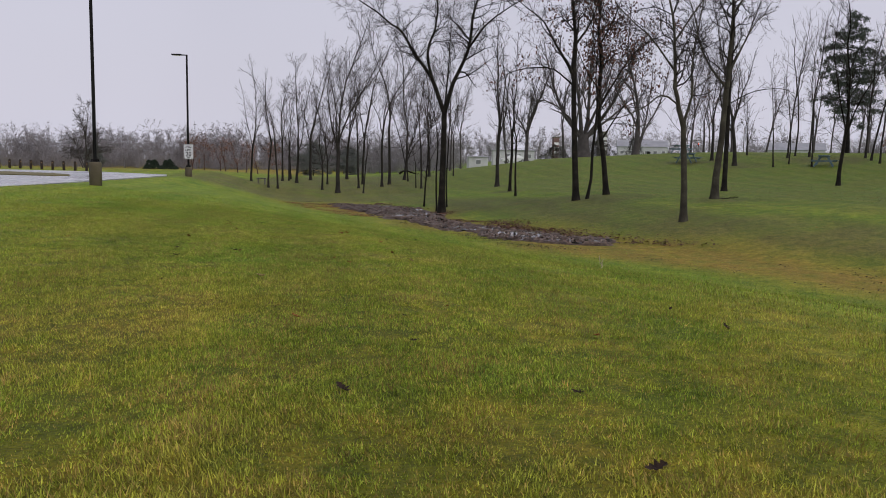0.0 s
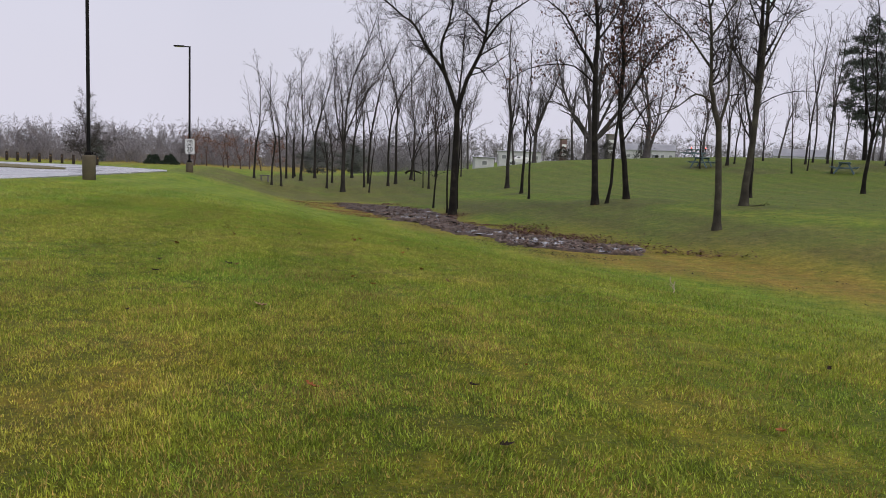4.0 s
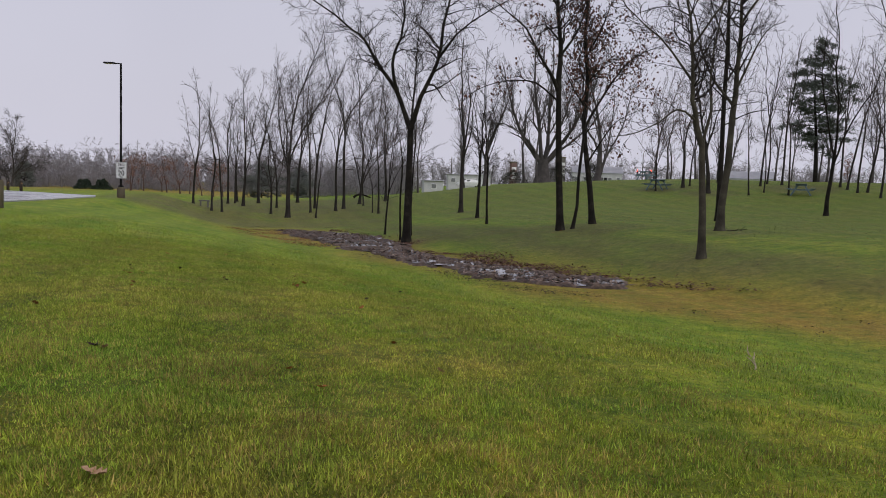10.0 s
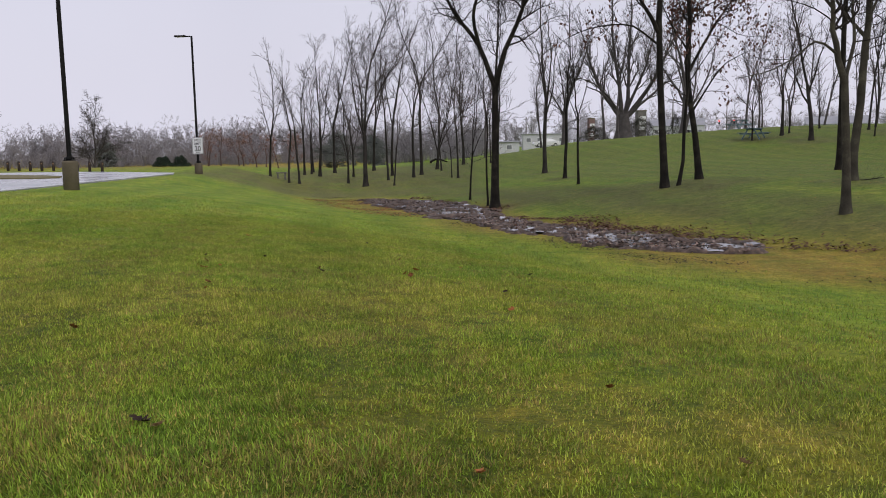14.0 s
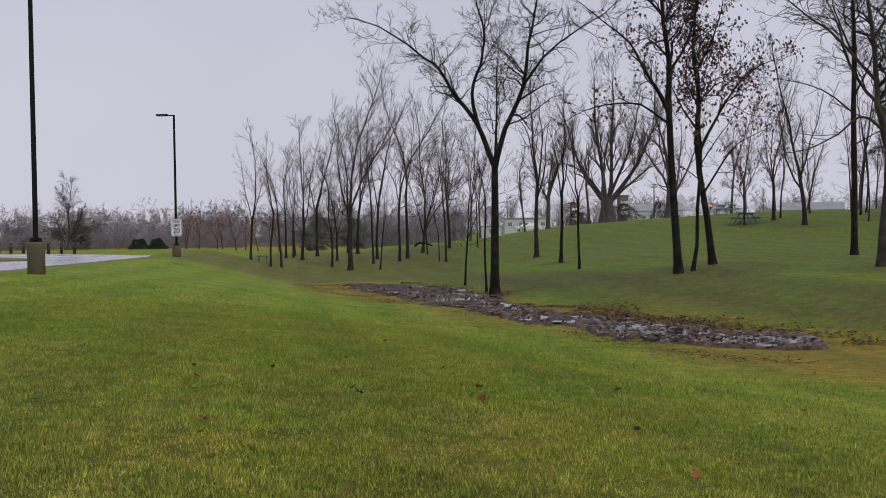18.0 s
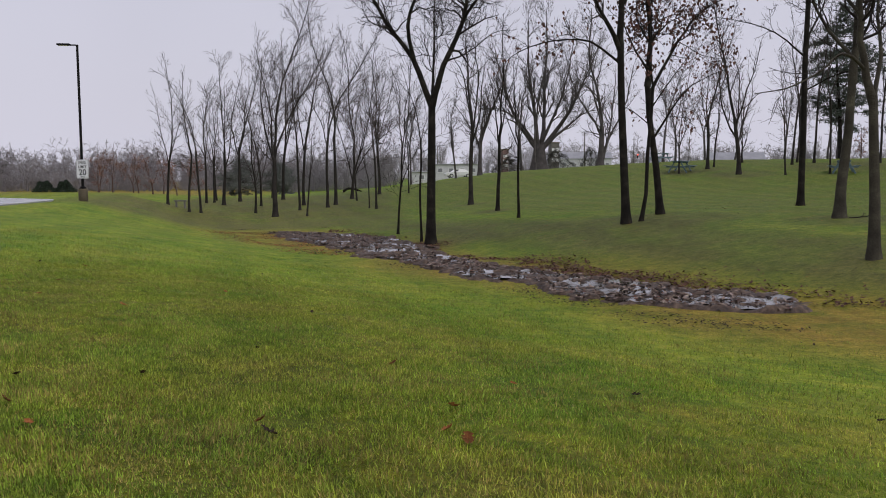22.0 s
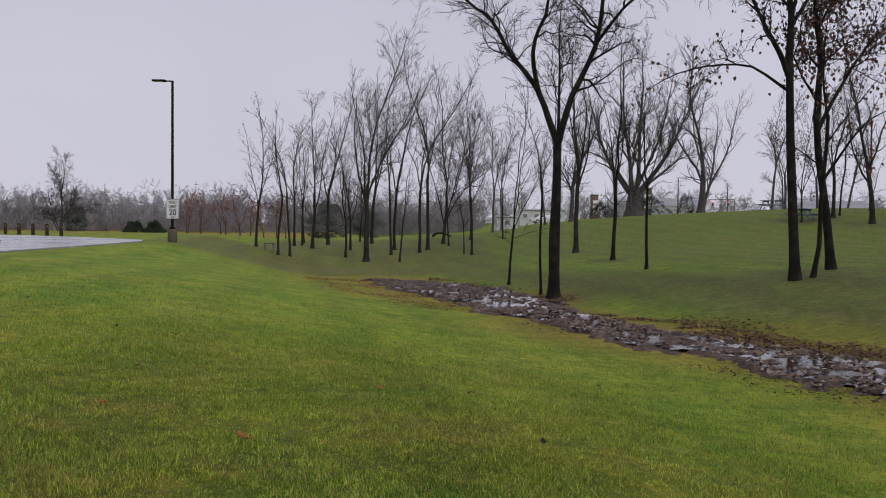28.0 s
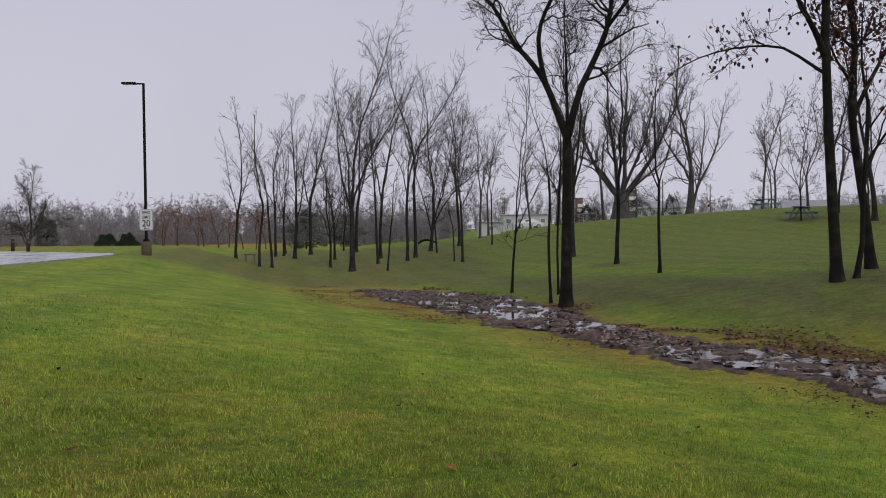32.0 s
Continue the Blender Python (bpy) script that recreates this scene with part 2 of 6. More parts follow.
class Growth:
    def __init__(self, seed, crook=0.17, short=1.0):
        self.rng = random.Random(seed)
        self.crook, self.short, self.leader, self.twig = crook, short, False, None
        self.thick, self.middle, self.thin, self.tips, self.spikes = [], [], [], [], []
        self.fine, self.gap = 0.0042, 1.0

    def run(self, p, d, length, r0, r1, steps, wobble, lift):
        """One branch: a wandering line from p towards d that bends upwards by lift."""
        gauss = self.rng.gauss
        x, y, z = float(p[0]), float(p[1]), float(p[2])
        a, b, c = float(d[0]), float(d[1]), float(d[2])
        pts, rad, step = [(x, y, z)], [r0], length / steps
        for k in range(steps):
            a, b, c = a + gauss(0, wobble), b + gauss(0, wobble), c + gauss(0, wobble) + lift
            n = step / math.sqrt(a * a + b * b + c * c)
            x, y, z = x + a * n, y + b * n, z + c * n
            n /= step
            a, b, c = a * n, b * n, c * n
            pts.append((x, y, z))
            rad.append(r0 + (r1 - r0) * ((k + 1) / steps) ** 0.8)
        return pts, rad, (a, b, c)

    def split(self, d, angle):
        """A way that leaves d by an angle, turned round it by chance."""
        gauss = self.rng.gauss
        x, y, z = gauss(0, 1), gauss(0, 1), gauss(0, 1)
        a, b, c = d[1] * z - d[2] * y, d[2] * x - d[0] * z, d[0] * y - d[1] * x
        n = math.sin(angle) / (math.sqrt(a * a + b * b + c * c) + 1e-9)
        m = math.cos(angle)
        return [d[0] * m + a * n, d[1] * m + b * n, d[2] * m + c * n]

    def branch(self, p, d, length, r, level, last, dense, spread=0.75, lift=0.05):
        g = self.rng
        steps = max(4, 9 - 2 * level) if level < last else 2
        pts, rad, end = self.run(p, d, length, r, r * (0.35 if level < last else 0.4), steps, self.crook + (0.01 if self.leader else 0.02) * level, lift)
        (self.thick if level < 1 else self.middle if level < 2 else self.thin).append((pts, rad))
        if level >= last:
            self.tips.append(pts[-1])
            self.tips.append(pts[len(pts) // 2])
            return
        kids = max(2, round(dense * (1.0 if level else 1.7 if self.leader else 1.1) + g.uniform(-1, 1)))
        for k in range(kids):
            f = 0.22 + 0.78 * (k + g.random()) / kids
            i = min(int(f * steps), steps - 1)
            (x, y, z), (u, v, w), t = pts[i], pts[i + 1], f * steps - i
            n = 1 / math.sqrt((u - x) ** 2 + (v - y) ** 2 + (w - z) ** 2)
            way = self.split(((u - x) * n, (v - y) * n, (w - z) * n), spread * g.uniform(0.6, 1.25))
            way[2] += 0.18
            rr = max(rad[min(i + 1, len(rad) - 1)] * g.uniform(0.46, 0.68), 0.0065)
            self.branch((x + (u - x) * t, y + (v - y) * t, z + (w - z) * t), way, length * self.short * (g.uniform(0.24, 0.46) if self.leader and not level else g.uniform(0.42, 0.68)) * (1.12 - 0.45 * f), rr, level + 1, last, dense, spread, lift)

    def ramify(self, p, d, length, r, level, spread=0.75, lift=0.04, reach=1.0):
        """A crooked bough that sends out boughs along its length, down to straight twigs a hand long."""
        g = self.rng
        r = max(r, self.fine)
        if length < 0.34 or level > 4:
            n = length / math.sqrt(d[0] ** 2 + d[1] ** 2 + d[2] ** 2)
            q = (p[0] + d[0] * n, p[1] + d[1] * n, p[2] + d[2] * n)
            self.spikes.append((p, q, r))
            self.tips.append(q)
            return
        steps = 3 if length < 0.8 else 4 if length < 1.5 else 6 if length < 3 else 9
        pts, rad, end = self.run(p, d, length, r, max(r * 0.22, self.fine), steps, self.crook * (0.8 if level == 0 else 1.15), lift)
        (self.thick if r > 0.045 else self.middle if r > 0.014 else self.thin).append((pts, rad))
        self.tips.append(pts[-1])
        kids = max(2, round(length / (self.gap * (0.40, 0.30, 0.20, 0.16, 0.16)[level]) * g.uniform(0.8, 1.2)))
        for k in range(kids):
            f = 0.16 + 0.84 * (k + g.random()) / kids
            i = min(int(f * steps), steps - 1)
            (x, y, z), (u, v, w), t = pts[i], pts[i + 1], f * steps - i
            n = 1 / math.sqrt((u - x) ** 2 + (v - y) ** 2 + (w - z) ** 2)
            way = self.split(((u - x) * n, (v - y) * n, (w - z) * n), spread * g.uniform(0.65, 1.3))
            way[2] += 0.12
            self.ramify((x + (u - x) * t, y + (v - y) * t, z + (w - z) * t), way, length * reach * g.uniform(0.26, 0.6) * (1.0 - 0.42 * f) + 0.08,
                        rad[i + 1] * g.uniform(0.48, 0.74), level + 1, spread, lift, min(1.0, reach * 1.35))

    def bough(self, points, r0, r1, spread=0.75, lift=0.05, bare=0.24, kid=0.42):
        """A main stem or limb along the given points, rounded off, with branches along it."""
        g = self.rng
        p = np.array(points, float)
        fine = []
        for k in range(len(p) - 1):
            a, b, c, d = p[max(k - 1, 0)], p[k], p[k + 1], p[min(k + 2, len(p) - 1)]
            for t in (0, 0.34, 0.67):
                fine.append(0.5 * (2 * b + (c - a) * t + (2 * a - 5 * b + 4 * c - d) * t * t + (3 * b - a - 3 * c + d) * t ** 3))
        fine = np.array(fine + [p[-1]])
        fine[1:-1] += np.array([[g.gauss(0, 0.02) for _ in range(3)] for _ in fine[1:-1]]) * max(r0 * 6, 0.5)
        n = len(fine)
        rad = [r0 + (r1 - r0) * (k / (n - 1)) ** 0.75 for k in range(n)]
        self.thick.append((fine, rad))
        total = np.linalg.norm(np.diff(fine, axis=0), axis=1).sum()
        kids = max(5, round(total / (0.36 * self.gap)))
        for k in range(kids):
            f = bare + (1 - bare) * (k + g.random()) / kids
            i = min(int(f * (n - 1)), n - 2)
            way = fine[i + 1] - fine[i]
            way = self.split(way / np.linalg.norm(way), spread * g.uniform(0.6, 1.3))
            way[2] += 0.15
            self.ramify(tuple(map(float, fine[i])), way, min(total, 6.5 if kid < 0.5 else 11) * kid * g.uniform(0.3, 1.0) * (1.0 - 0.4 * f), rad[i] * g.uniform(0.4, 0.62), 1, spread, lift)
        return fine


def spike_mesh(spikes):
    """Slim three-sided cones from (foot, tip, radius), as arrays."""
    p, q, r = (np.array([a[k] for a in spikes], float) for k in range(3))
    d = q - p
    d /= np.linalg.norm(d, axis=1, keepdims=True) + 1e-9
    u = np.cross(d, np.where(np.abs(d[:, 2:]) > 0.9, np.array([1.0, 0, 0]), np.array([0, 0, 1.0])))
    u /= np.linalg.norm(u, axis=1, keepdims=True) + 1e-9
    w = np.cross(d, u)
    ring = [p + r[:, None] * (math.cos(a) * u + math.sin(a) * w) for a in (0, 2.094, 4.189)]
    v = np.stack(ring + [q], 1).reshape(-1, 3)
    k = np.arange(len(p))[:, None] * 4
    return v, np.concatenate([k + [0, 1, 3], k + [1, 2, 3], k + [2, 0, 3]])


def wood_mesh(g):
    """All boughs and twigs thinner than a wrist, in triangles."""
    vs, fs, at = [], [], 0
    for lines, sides in ((g.middle, 5), (g.thin, 3)):
        if lines:
            v, f = tubes(lines, sides)
            vs.append(v)
            fs += [f[:, [0, 1, 2]] + at, f[:, [0, 2, 3]] + at]
            at += len(v)
    if g.spikes:
        v, f = spike_mesh(g.spikes)
        vs.append(v)
        fs.append(f + at)
    return np.concatenate(vs), np.concatenate(fs)


def finish_tree(root, g, mat=None, leaves=None):
    v, f = tubes(g.thick, 8)
    ob = new("trunk", array_mesh("trunk", v, f, mat or M_BARK, True))
    ob.parent = root
    v, f = wood_mesh(g)
    ob = new("crown", array_mesh("crown", v, f, g.twig or M_TWIG, True))
    ob.parent = root
    tagged(ob, "fine bare twigs", kind="stuff")
    for some in leaves or ():
        hang_leaves(root, g, *some)
    return root


def flared(points, radii, girth, foot):
    """A trunk that widens into its roots."""
    pts = [np.array(p, float) for p in points]
    return pts, [r * (1 + (foot - 1) * math.exp(-max(p[2], 0) / (1.5 * girth + 0.05))) for p, r in zip(pts, radii)]


def shaped_tree(name, x, y, label, girth, trunk, limbs, seed, foot=1.5, leaves=None, mat=None, spread=0.8, lift=0.05, group="", gap=0.72, fine=0.0055, crook=0.33, kid=0.42):
    """A tree whose trunk and limbs run through given points, metres from its foot: limbs are (points, first radius, last radius)."""
    g = Growth(seed, crook)
    g.twig = M_HAZY if mat is M_HAZY else None
    g.gap, g.fine = gap, fine
    root = tagged(base(name, x, y), label, "tree", group)
    pts = [np.array((trunk[0][0], trunk[0][1], -0.15))] + [np.array(p, float) for p in trunk]
    low = [pts[0] + (pts[2] - pts[0]) * f for f in (0.0, 0.06, 0.14, 0.3, 0.6)]
    pts = low + [p for p in pts[2:]]
    pts, rad = flared(pts, [girth * (1 - 0.28 * p[2] / max(trunk[-1][2], 0.1)) for p in pts], girth, foot)
    g.thick.append((pts, rad))
    for points, r0, r1 in limbs:
        g.bough(points, r0 * (0.8 if girth > 0.5 else 0.7), r1 * 0.6, spread, lift, 0.26, kid)
    return finish_tree(root, g, mat, leaves)


def bare_tree(name, x, y, label, height, girth, fork, seed, limbs=3, lean=(0, 0), curve=0.03, spread=0.72,
              open_by=0.25, foot=1.5, mat=None, group="", leaves=None, z=None, lift=0.05, side=0, gap=1.2, fine=0.0055, reach=0.62):
    """A leafless tree. girth: the trunk's radius; fork: the height at which it divides; open_by: how far the limbs lean out;
    side: the number of small boughs on the trunk below the fork; reach: how long the side boughs are against their limb."""
    g = Growth(seed, 0.13)
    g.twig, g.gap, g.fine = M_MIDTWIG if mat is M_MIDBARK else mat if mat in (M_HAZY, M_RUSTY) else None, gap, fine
    root = tagged(base(name, x, y, z), label, "tree", group)
    way = np.array([lean[0], lean[1], 1.0])
    way /= np.linalg.norm(way)
    pts, rad, end = g.run(np.array([0, 0, -0.15]), way, fork + 0.15, girth, girth * 0.72, 9, curve, 0.02)
    pts, end = [np.array(p) for p in pts], np.array(end)
    pts = [pts[0], pts[0] + (pts[1] - pts[0]) * 0.25, pts[0] + (pts[1] - pts[0]) * 0.55] + pts[1:]
    pts, rad = flared(pts, [rad[0]] * 2 + rad, girth, foot)
    g.thick.append((pts, rad))
    turn = g.rng.uniform(0, 6.28)
    for k in range(limbs):
        a = turn + 6.28 * k / limbs + g.rng.uniform(-0.5, 0.5)
        o = open_by * (0.3 if k == 0 else g.rng.uniform(0.7, 1.5))
        d = end + np.array([math.cos(a) * o, math.sin(a) * o, 0])
        g.ramify(tuple(map(float, np.array(pts[-1]) - end * girth * (0.7 + 2.5 * k))), d / np.linalg.norm(d), (height - fork) * (1.0 if k == 0 else g.rng.uniform(0.6, 0.95)),
                 girth * 0.72 * g.rng.uniform(0.75, 1) * (0.95 if k == 0 else 0.72), 0, spread, lift, reach)
    for _ in range(side):
        i = g.rng.randint(len(pts) * 2 // 3, len(pts) - 2)
        g.ramify(tuple(map(float, pts[i])), g.split(end, 1.1), height * g.rng.uniform(0.1, 0.2), girth * 0.2, 1, spread, lift)
    return finish_tree(root, g, mat, leaves)


def hang_leaves(root, g, count, low, high, mat):
    """Withered leaves that still hang on the twigs between two heights."""
    tips = [p for p in g.tips if low < p[2] < high]
    vs, fs = [], []
    for k in range(count if tips else 0):
        p = np.array(g.rng.choice(tips)) + [g.rng.gauss(0, 0.12) for _ in range(3)]
        m = Euler([g.rng.uniform(-0.7, 0.7), g.rng.uniform(-0.7, 0.7), g.rng.uniform(0, 6.3)]).to_matrix()
        w, h = g.rng.uniform(0.03, 0.05), g.rng.uniform(0.08, 0.135)
        at = len(vs)
        for q in ((0, 0, 0), (w, 0.012, -0.35 * h), (0.55 * w, 0.0, -0.75 * h), (0, 0.01, -h), (-0.6 * w, 0, -0.7 * h), (-w, 0.014, -0.3 * h)):
            vs.append(p + np.array(m @ Vector(q)))
        fs += [(at, at + 1, at + 2), (at, at + 2, at + 3), (at, at + 3, at + 4), (at, at + 4, at + 5)]
    if vs:
        ob = new("dead_leaves", array_mesh("dead_leaves", np.array(vs), np.array(fs), mat))
        ob.parent = root
        tagged(ob, "withered red-brown oak leaves", kind="stuff")


M_BARK = two_scale("bark", [(0.3, (0.009, 0.0078, 0.0065)), (0.55, (0.02, 0.0168, 0.0135)), (0.75, (0.046, 0.041, 0.03))], 3.0, 35.0, 0.95, 0.8)
M_PALE = two_scale("grey_bark", [(0.3, (0.034, 0.03, 0.023)), (0.55, (0.062, 0.055, 0.041)), (0.75, (0.105, 0.096, 0.07))], 3.0, 35.0, 0.95, 0.8)
# bark of the farthest trees, with distance haze painted in as a paler colour
M_HAZY = two_scale("hazed_bark", [(0.3, (0.062, 0.055, 0.053)), (0.7, (0.11, 0.098, 0.094))], 2.0, 25.0, 0.95, 0.5)
M_TWIG = two_scale("twig", [(0.3, (0.016, 0.0125, 0.012)), (0.7, (0.036, 0.029, 0.027))], 1.0, 20.0, 0.95, 0.1)
# the same haze in a weaker dose, coloured into middle-distance bark and twigs
M_MIDBARK = two_scale("half_hazed_bark", [(0.3, (0.02, 0.017, 0.015)), (0.7, (0.048, 0.042, 0.036))], 2.0, 25.0, 0.95, 0.5)
M_MIDTWIG = two_scale("half_hazed_twig", [(0.3, (0.045, 0.037, 0.034)), (0.7, (0.085, 0.071, 0.066))], 1.0, 20.0, 0.95, 0.1)
M_RUSTY = two_scale("russet_twig", [(0.3, (0.085, 0.055, 0.045)), (0.7, (0.14, 0.088, 0.07))], 1.0, 20.0, 0.95, 0.1)
for m in (M_BARK, M_PALE, M_HAZY, M_TWIG, M_RUSTY, M_MIDBARK, M_MIDTWIG):
    m.node_tree.nodes["Principled BSDF"].inputs["Specular IOR Level"].default_value = 0.2
M_LEAF = two_scale("withered_leaf", [(0.3, (0.06, 0.022, 0.014)), (0.7, (0.125, 0.048, 0.027))], 2.0, 30.0, 0.8, 0.2)
M_CONC = two_scale("cast_concrete", [(0.3, (0.10, 0.08, 0.05)), (0.7, (0.155, 0.125, 0.085))], 2.0, 60.0, 0.85, 0.2)
M_POLE = two_scale("dark_bronze_paint", [(0.3, (0.008, 0.0075, 0.0075)), (0.7, (0.014, 0.013, 0.013))], 1.0, 50.0, 0.7, 0.05)
M_POLE.node_tree.nodes["Principled BSDF"].inputs["Specular IOR Level"].default_value = 0.15
M_LOT = two_scale("wet_pavement", [(0.3, (0.28, 0.28, 0.29)), (0.7, (0.42, 0.42, 0.43))], 0.25, 40.0, 0.4, 0.15, gloss=0.25)
M_MUD = two_scale("wet_mud", [(0.32, (0.03, 0.019, 0.014)), (0.5, (0.085, 0.056, 0.04)), (0.66, (0.17, 0.12, 0.088))], 9.0, 40.0, 0.8, 1.0, gloss=0.3)
M_MUD.node_tree.nodes["Principled BSDF"].inputs["Specular IOR Level"].default_value = 0.35
M_WHITE = two_scale("white_paint", [(0.3, (0.70, 0.70, 0.70)), (0.7, (0.80, 0.80, 0.80))], 1.0, 30.0, 0.5, 0.05)


def deep_green(n, l, co):
    """The lawn is yellower where it starts, a deeper green further along, darker towards the ditch and far bank, with
    the mower's faint stripes.
    """
    sep = n.new("ShaderNodeSeparateXYZ")
    l.new(co, sep.inputs[0])
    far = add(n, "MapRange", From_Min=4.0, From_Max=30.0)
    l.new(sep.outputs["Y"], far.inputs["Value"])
    clump = add(n, "TexNoise", Scale=13.0, Detail=3.0, Roughness=0.6)
    l.new(co, clump.inputs["Vector"])
    gap = ramp(n, l, clump.outputs["Fac"], [(0.36, (0.70, 0.74, 0.72)), (0.52, (1.0, 1.0, 1.0)), (0.68, (1.16, 1.12, 1.15))])
    turn = n.new("ShaderNodeMapping")
    turn.inputs["Rotation"].default_value = (0, 0, radians(-10))
    l.new(co, turn.inputs["Vector"])
    stripe = add(n, "TexWave", Scale=0.16, Distortion=3.0, Detail=2.0, Detail_Scale=0.4)
    l.new(turn.outputs[0], stripe.inputs["Vector"])
    mown = ramp(n, l, stripe.outputs["Fac"], [(0.2, (0.93, 0.94, 0.93)), (0.8, (1.06, 1.05, 1.04))])
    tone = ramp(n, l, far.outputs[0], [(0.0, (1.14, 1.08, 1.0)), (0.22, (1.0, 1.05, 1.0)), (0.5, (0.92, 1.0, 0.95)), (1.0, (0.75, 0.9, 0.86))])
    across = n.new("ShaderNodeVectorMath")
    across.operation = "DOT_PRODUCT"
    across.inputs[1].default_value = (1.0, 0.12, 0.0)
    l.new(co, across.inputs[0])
    ditchward = add(n, "MapRange", From_Min=0.8, From_Max=5.5)
    l.new(across.outputs["Value"], ditchward.inputs["Value"])
    lower = ramp(n, l, ditchward.outputs[0], [(0.0, (1.0, 1.0, 1.0)), (1.0, (0.79, 0.85, 0.83))])
    return mix(n, l, 1.0, mix(n, l, 1.0, mix(n, l, 1.0, tone, gap, "MULTIPLY"), mown, "MULTIPLY"), lower, "MULTIPLY")


def grass_material():
    m, n, l, b = material("lawn", 0.75)
    co = n.new("ShaderNodeTexCoord").outputs["Object"]
    patch, tuft, blade = add(n, "TexNoise", Scale=0.55, Detail=5.0, Roughness=0.62), add(n, "TexNoise", Scale=4.0, Detail=4.0), add(n, "TexNoise", Scale=60.0, Detail=3.0)
    for t in (patch, tuft, blade):
        l.new(co, t.inputs["Vector"])
    green = ramp(n, l, patch.outputs["Fac"], [(0.34, (0.205, 0.278, 0.020)), (0.5, (0.268, 0.305, 0.026)), (0.66, (0.322, 0.308, 0.038))])
    tone = ramp(n, l, tuft.outputs["Fac"], [(0.35, (0.72, 0.85, 0.7)), (0.65, (1.2, 1.08, 1.1))])
    fine = ramp(n, l, blade.outputs["Fac"], [(0.32, (0.6, 0.64, 0.6)), (0.68, (1.36, 1.32, 1.32))])
    mottle = add(n, "TexNoise", Scale=1.6, Detail=6.0, Roughness=0.7)
    l.new(co, mottle.inputs["Vector"])
    blot = ramp(n, l, mottle.outputs["Fac"], [(0.36, (0.66, 0.74, 0.62)), (0.6, (1.14, 1.1, 1.1))])
    col = mix(n, l, 1.0, mix(n, l, 1.0, mix(n, l, 1.0, green, tone, "MULTIPLY"), blot, "MULTIPLY"), fine, "MULTIPLY")
    attr = n.new("ShaderNodeAttribute")
    attr.attribute_name = "straw"
    straw = mix(n, l, 1.0, ramp(n, l, tuft.outputs["Fac"], [(0.3, (0.28, 0.165, 0.028)), (0.7, (0.44, 0.26, 0.052))]), fine, "MULTIPLY")
    soil = n.new("ShaderNodeAttribute")
    soil.attribute_name = "leafy"
    wide = add(n, "MapRange", From_Min=0.34, From_Max=0.54, To_Min=0.6)
    l.new(patch.outputs["Fac"], wide.inputs["Value"])
    thick = n.new("ShaderNodeMath")
    thick.operation = "MULTIPLY"
    l.new(soil.outputs["Fac"], thick.inputs[0])
    l.new(wide.outputs[0], thick.inputs[1])
    brown = mix(n, l, 1.0, ramp(n, l, tuft.outputs["Fac"], [(0.3, (0.142, 0.119, 0.033)), (0.7, (0.222, 0.18, 0.054))]), fine, "MULTIPLY")
    turf = mix(n, l, thick.outputs[0], col, brown)
    thin = add(n, "MapRange", From_Min=0.36, From_Max=0.56, To_Min=0.55, To_Max=1.0)
    l.new(mottle.outputs["Fac"], thin.inputs["Value"])
    worn = n.new("ShaderNodeMath")
    worn.operation = "MULTIPLY"
    l.new(attr.outputs["Fac"], worn.inputs[0])
    l.new(thin.outputs[0], worn.inputs[1])
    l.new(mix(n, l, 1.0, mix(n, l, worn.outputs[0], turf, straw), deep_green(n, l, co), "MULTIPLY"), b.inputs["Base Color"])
    thatch = n.new("ShaderNodeAttribute")
    thatch.attribute_name = "thatch"
    top = b.inputs["Base Color"].links[0].from_socket
    l.new(mix(n, l, thatch.outputs["Fac"], top, mix(n, l, 1.0, top, (0.45, 0.40, 0.40), "MULTIPLY")), b.inputs["Base Color"])
    b.inputs["Specular IOR Level"].default_value = 0.14
    bp = add(n, "Bump", Strength=0.7, Distance=0.03)
    l.new(blade.outputs["Fac"], bp.inputs["Height"])
    l.new(bp.outputs[0], b.inputs["Normal"])
    return m


M_GRASS = grass_material()
M_INK = two_scale("black_ink", [(0.3, (0.010, 0.010, 0.011)), (0.7, (0.018, 0.018, 0.018))], 2.0, 60.0, 0.5, 0.02)
M_GLASSY = two_scale("lamp_lens", [(0.3, (0.55, 0.55, 0.52)), (0.7, (0.62, 0.62, 0.6))], 2.0, 60.0, 0.2, 0.02)


def straw_share(x, y):
    """Where the turf has gone tawny: along the drain at the foot of the slope."""
    s = ditch_side(x, y) + 0.6
    wide = np.where(y < 24, 1.9, 2.3) + 0.5 * np.sin(0.7 * y)
    field = 0.6 * np.clip((y - 58) / 8, 0, 1) * np.clip((-19.5 - x) / 5, 0, 1) + 0.6 * np.clip((y - 92) / 10, 0, 1) * np.clip((-14 - x) / 8, 0, 1)
    wide = np.where((s < -0.6) & (y > 34), wide * (1 + 0.45 * np.clip((y - 34) / 6, 0, 1)), wide)
    wide = np.where((s > 0) & (y > 23), wide * (1 - 0.45 * np.clip((y - 23) / 8, 0, 1)), wide)
    return np.clip(np.maximum(1.5 * np.exp(-(s / wide) ** 2) * np.clip((51 - y) / 6, 0, 1), field), 0, 1)


def blade_share(x, y):
    """How thick the blades stand along the walk's line, 0 to 1; under them lies a dull thatch."""
    a, b = -0.234 * x + 0.972 * y, 0.972 * x + 0.234 * y
    return np.clip(1.25 * (1 - np.abs(b) / 5.0), 0, 1) * np.clip((a - 0.6) / 0.8, 0, 1) * np.clip((24.5 - a) / 7, 0, 1)


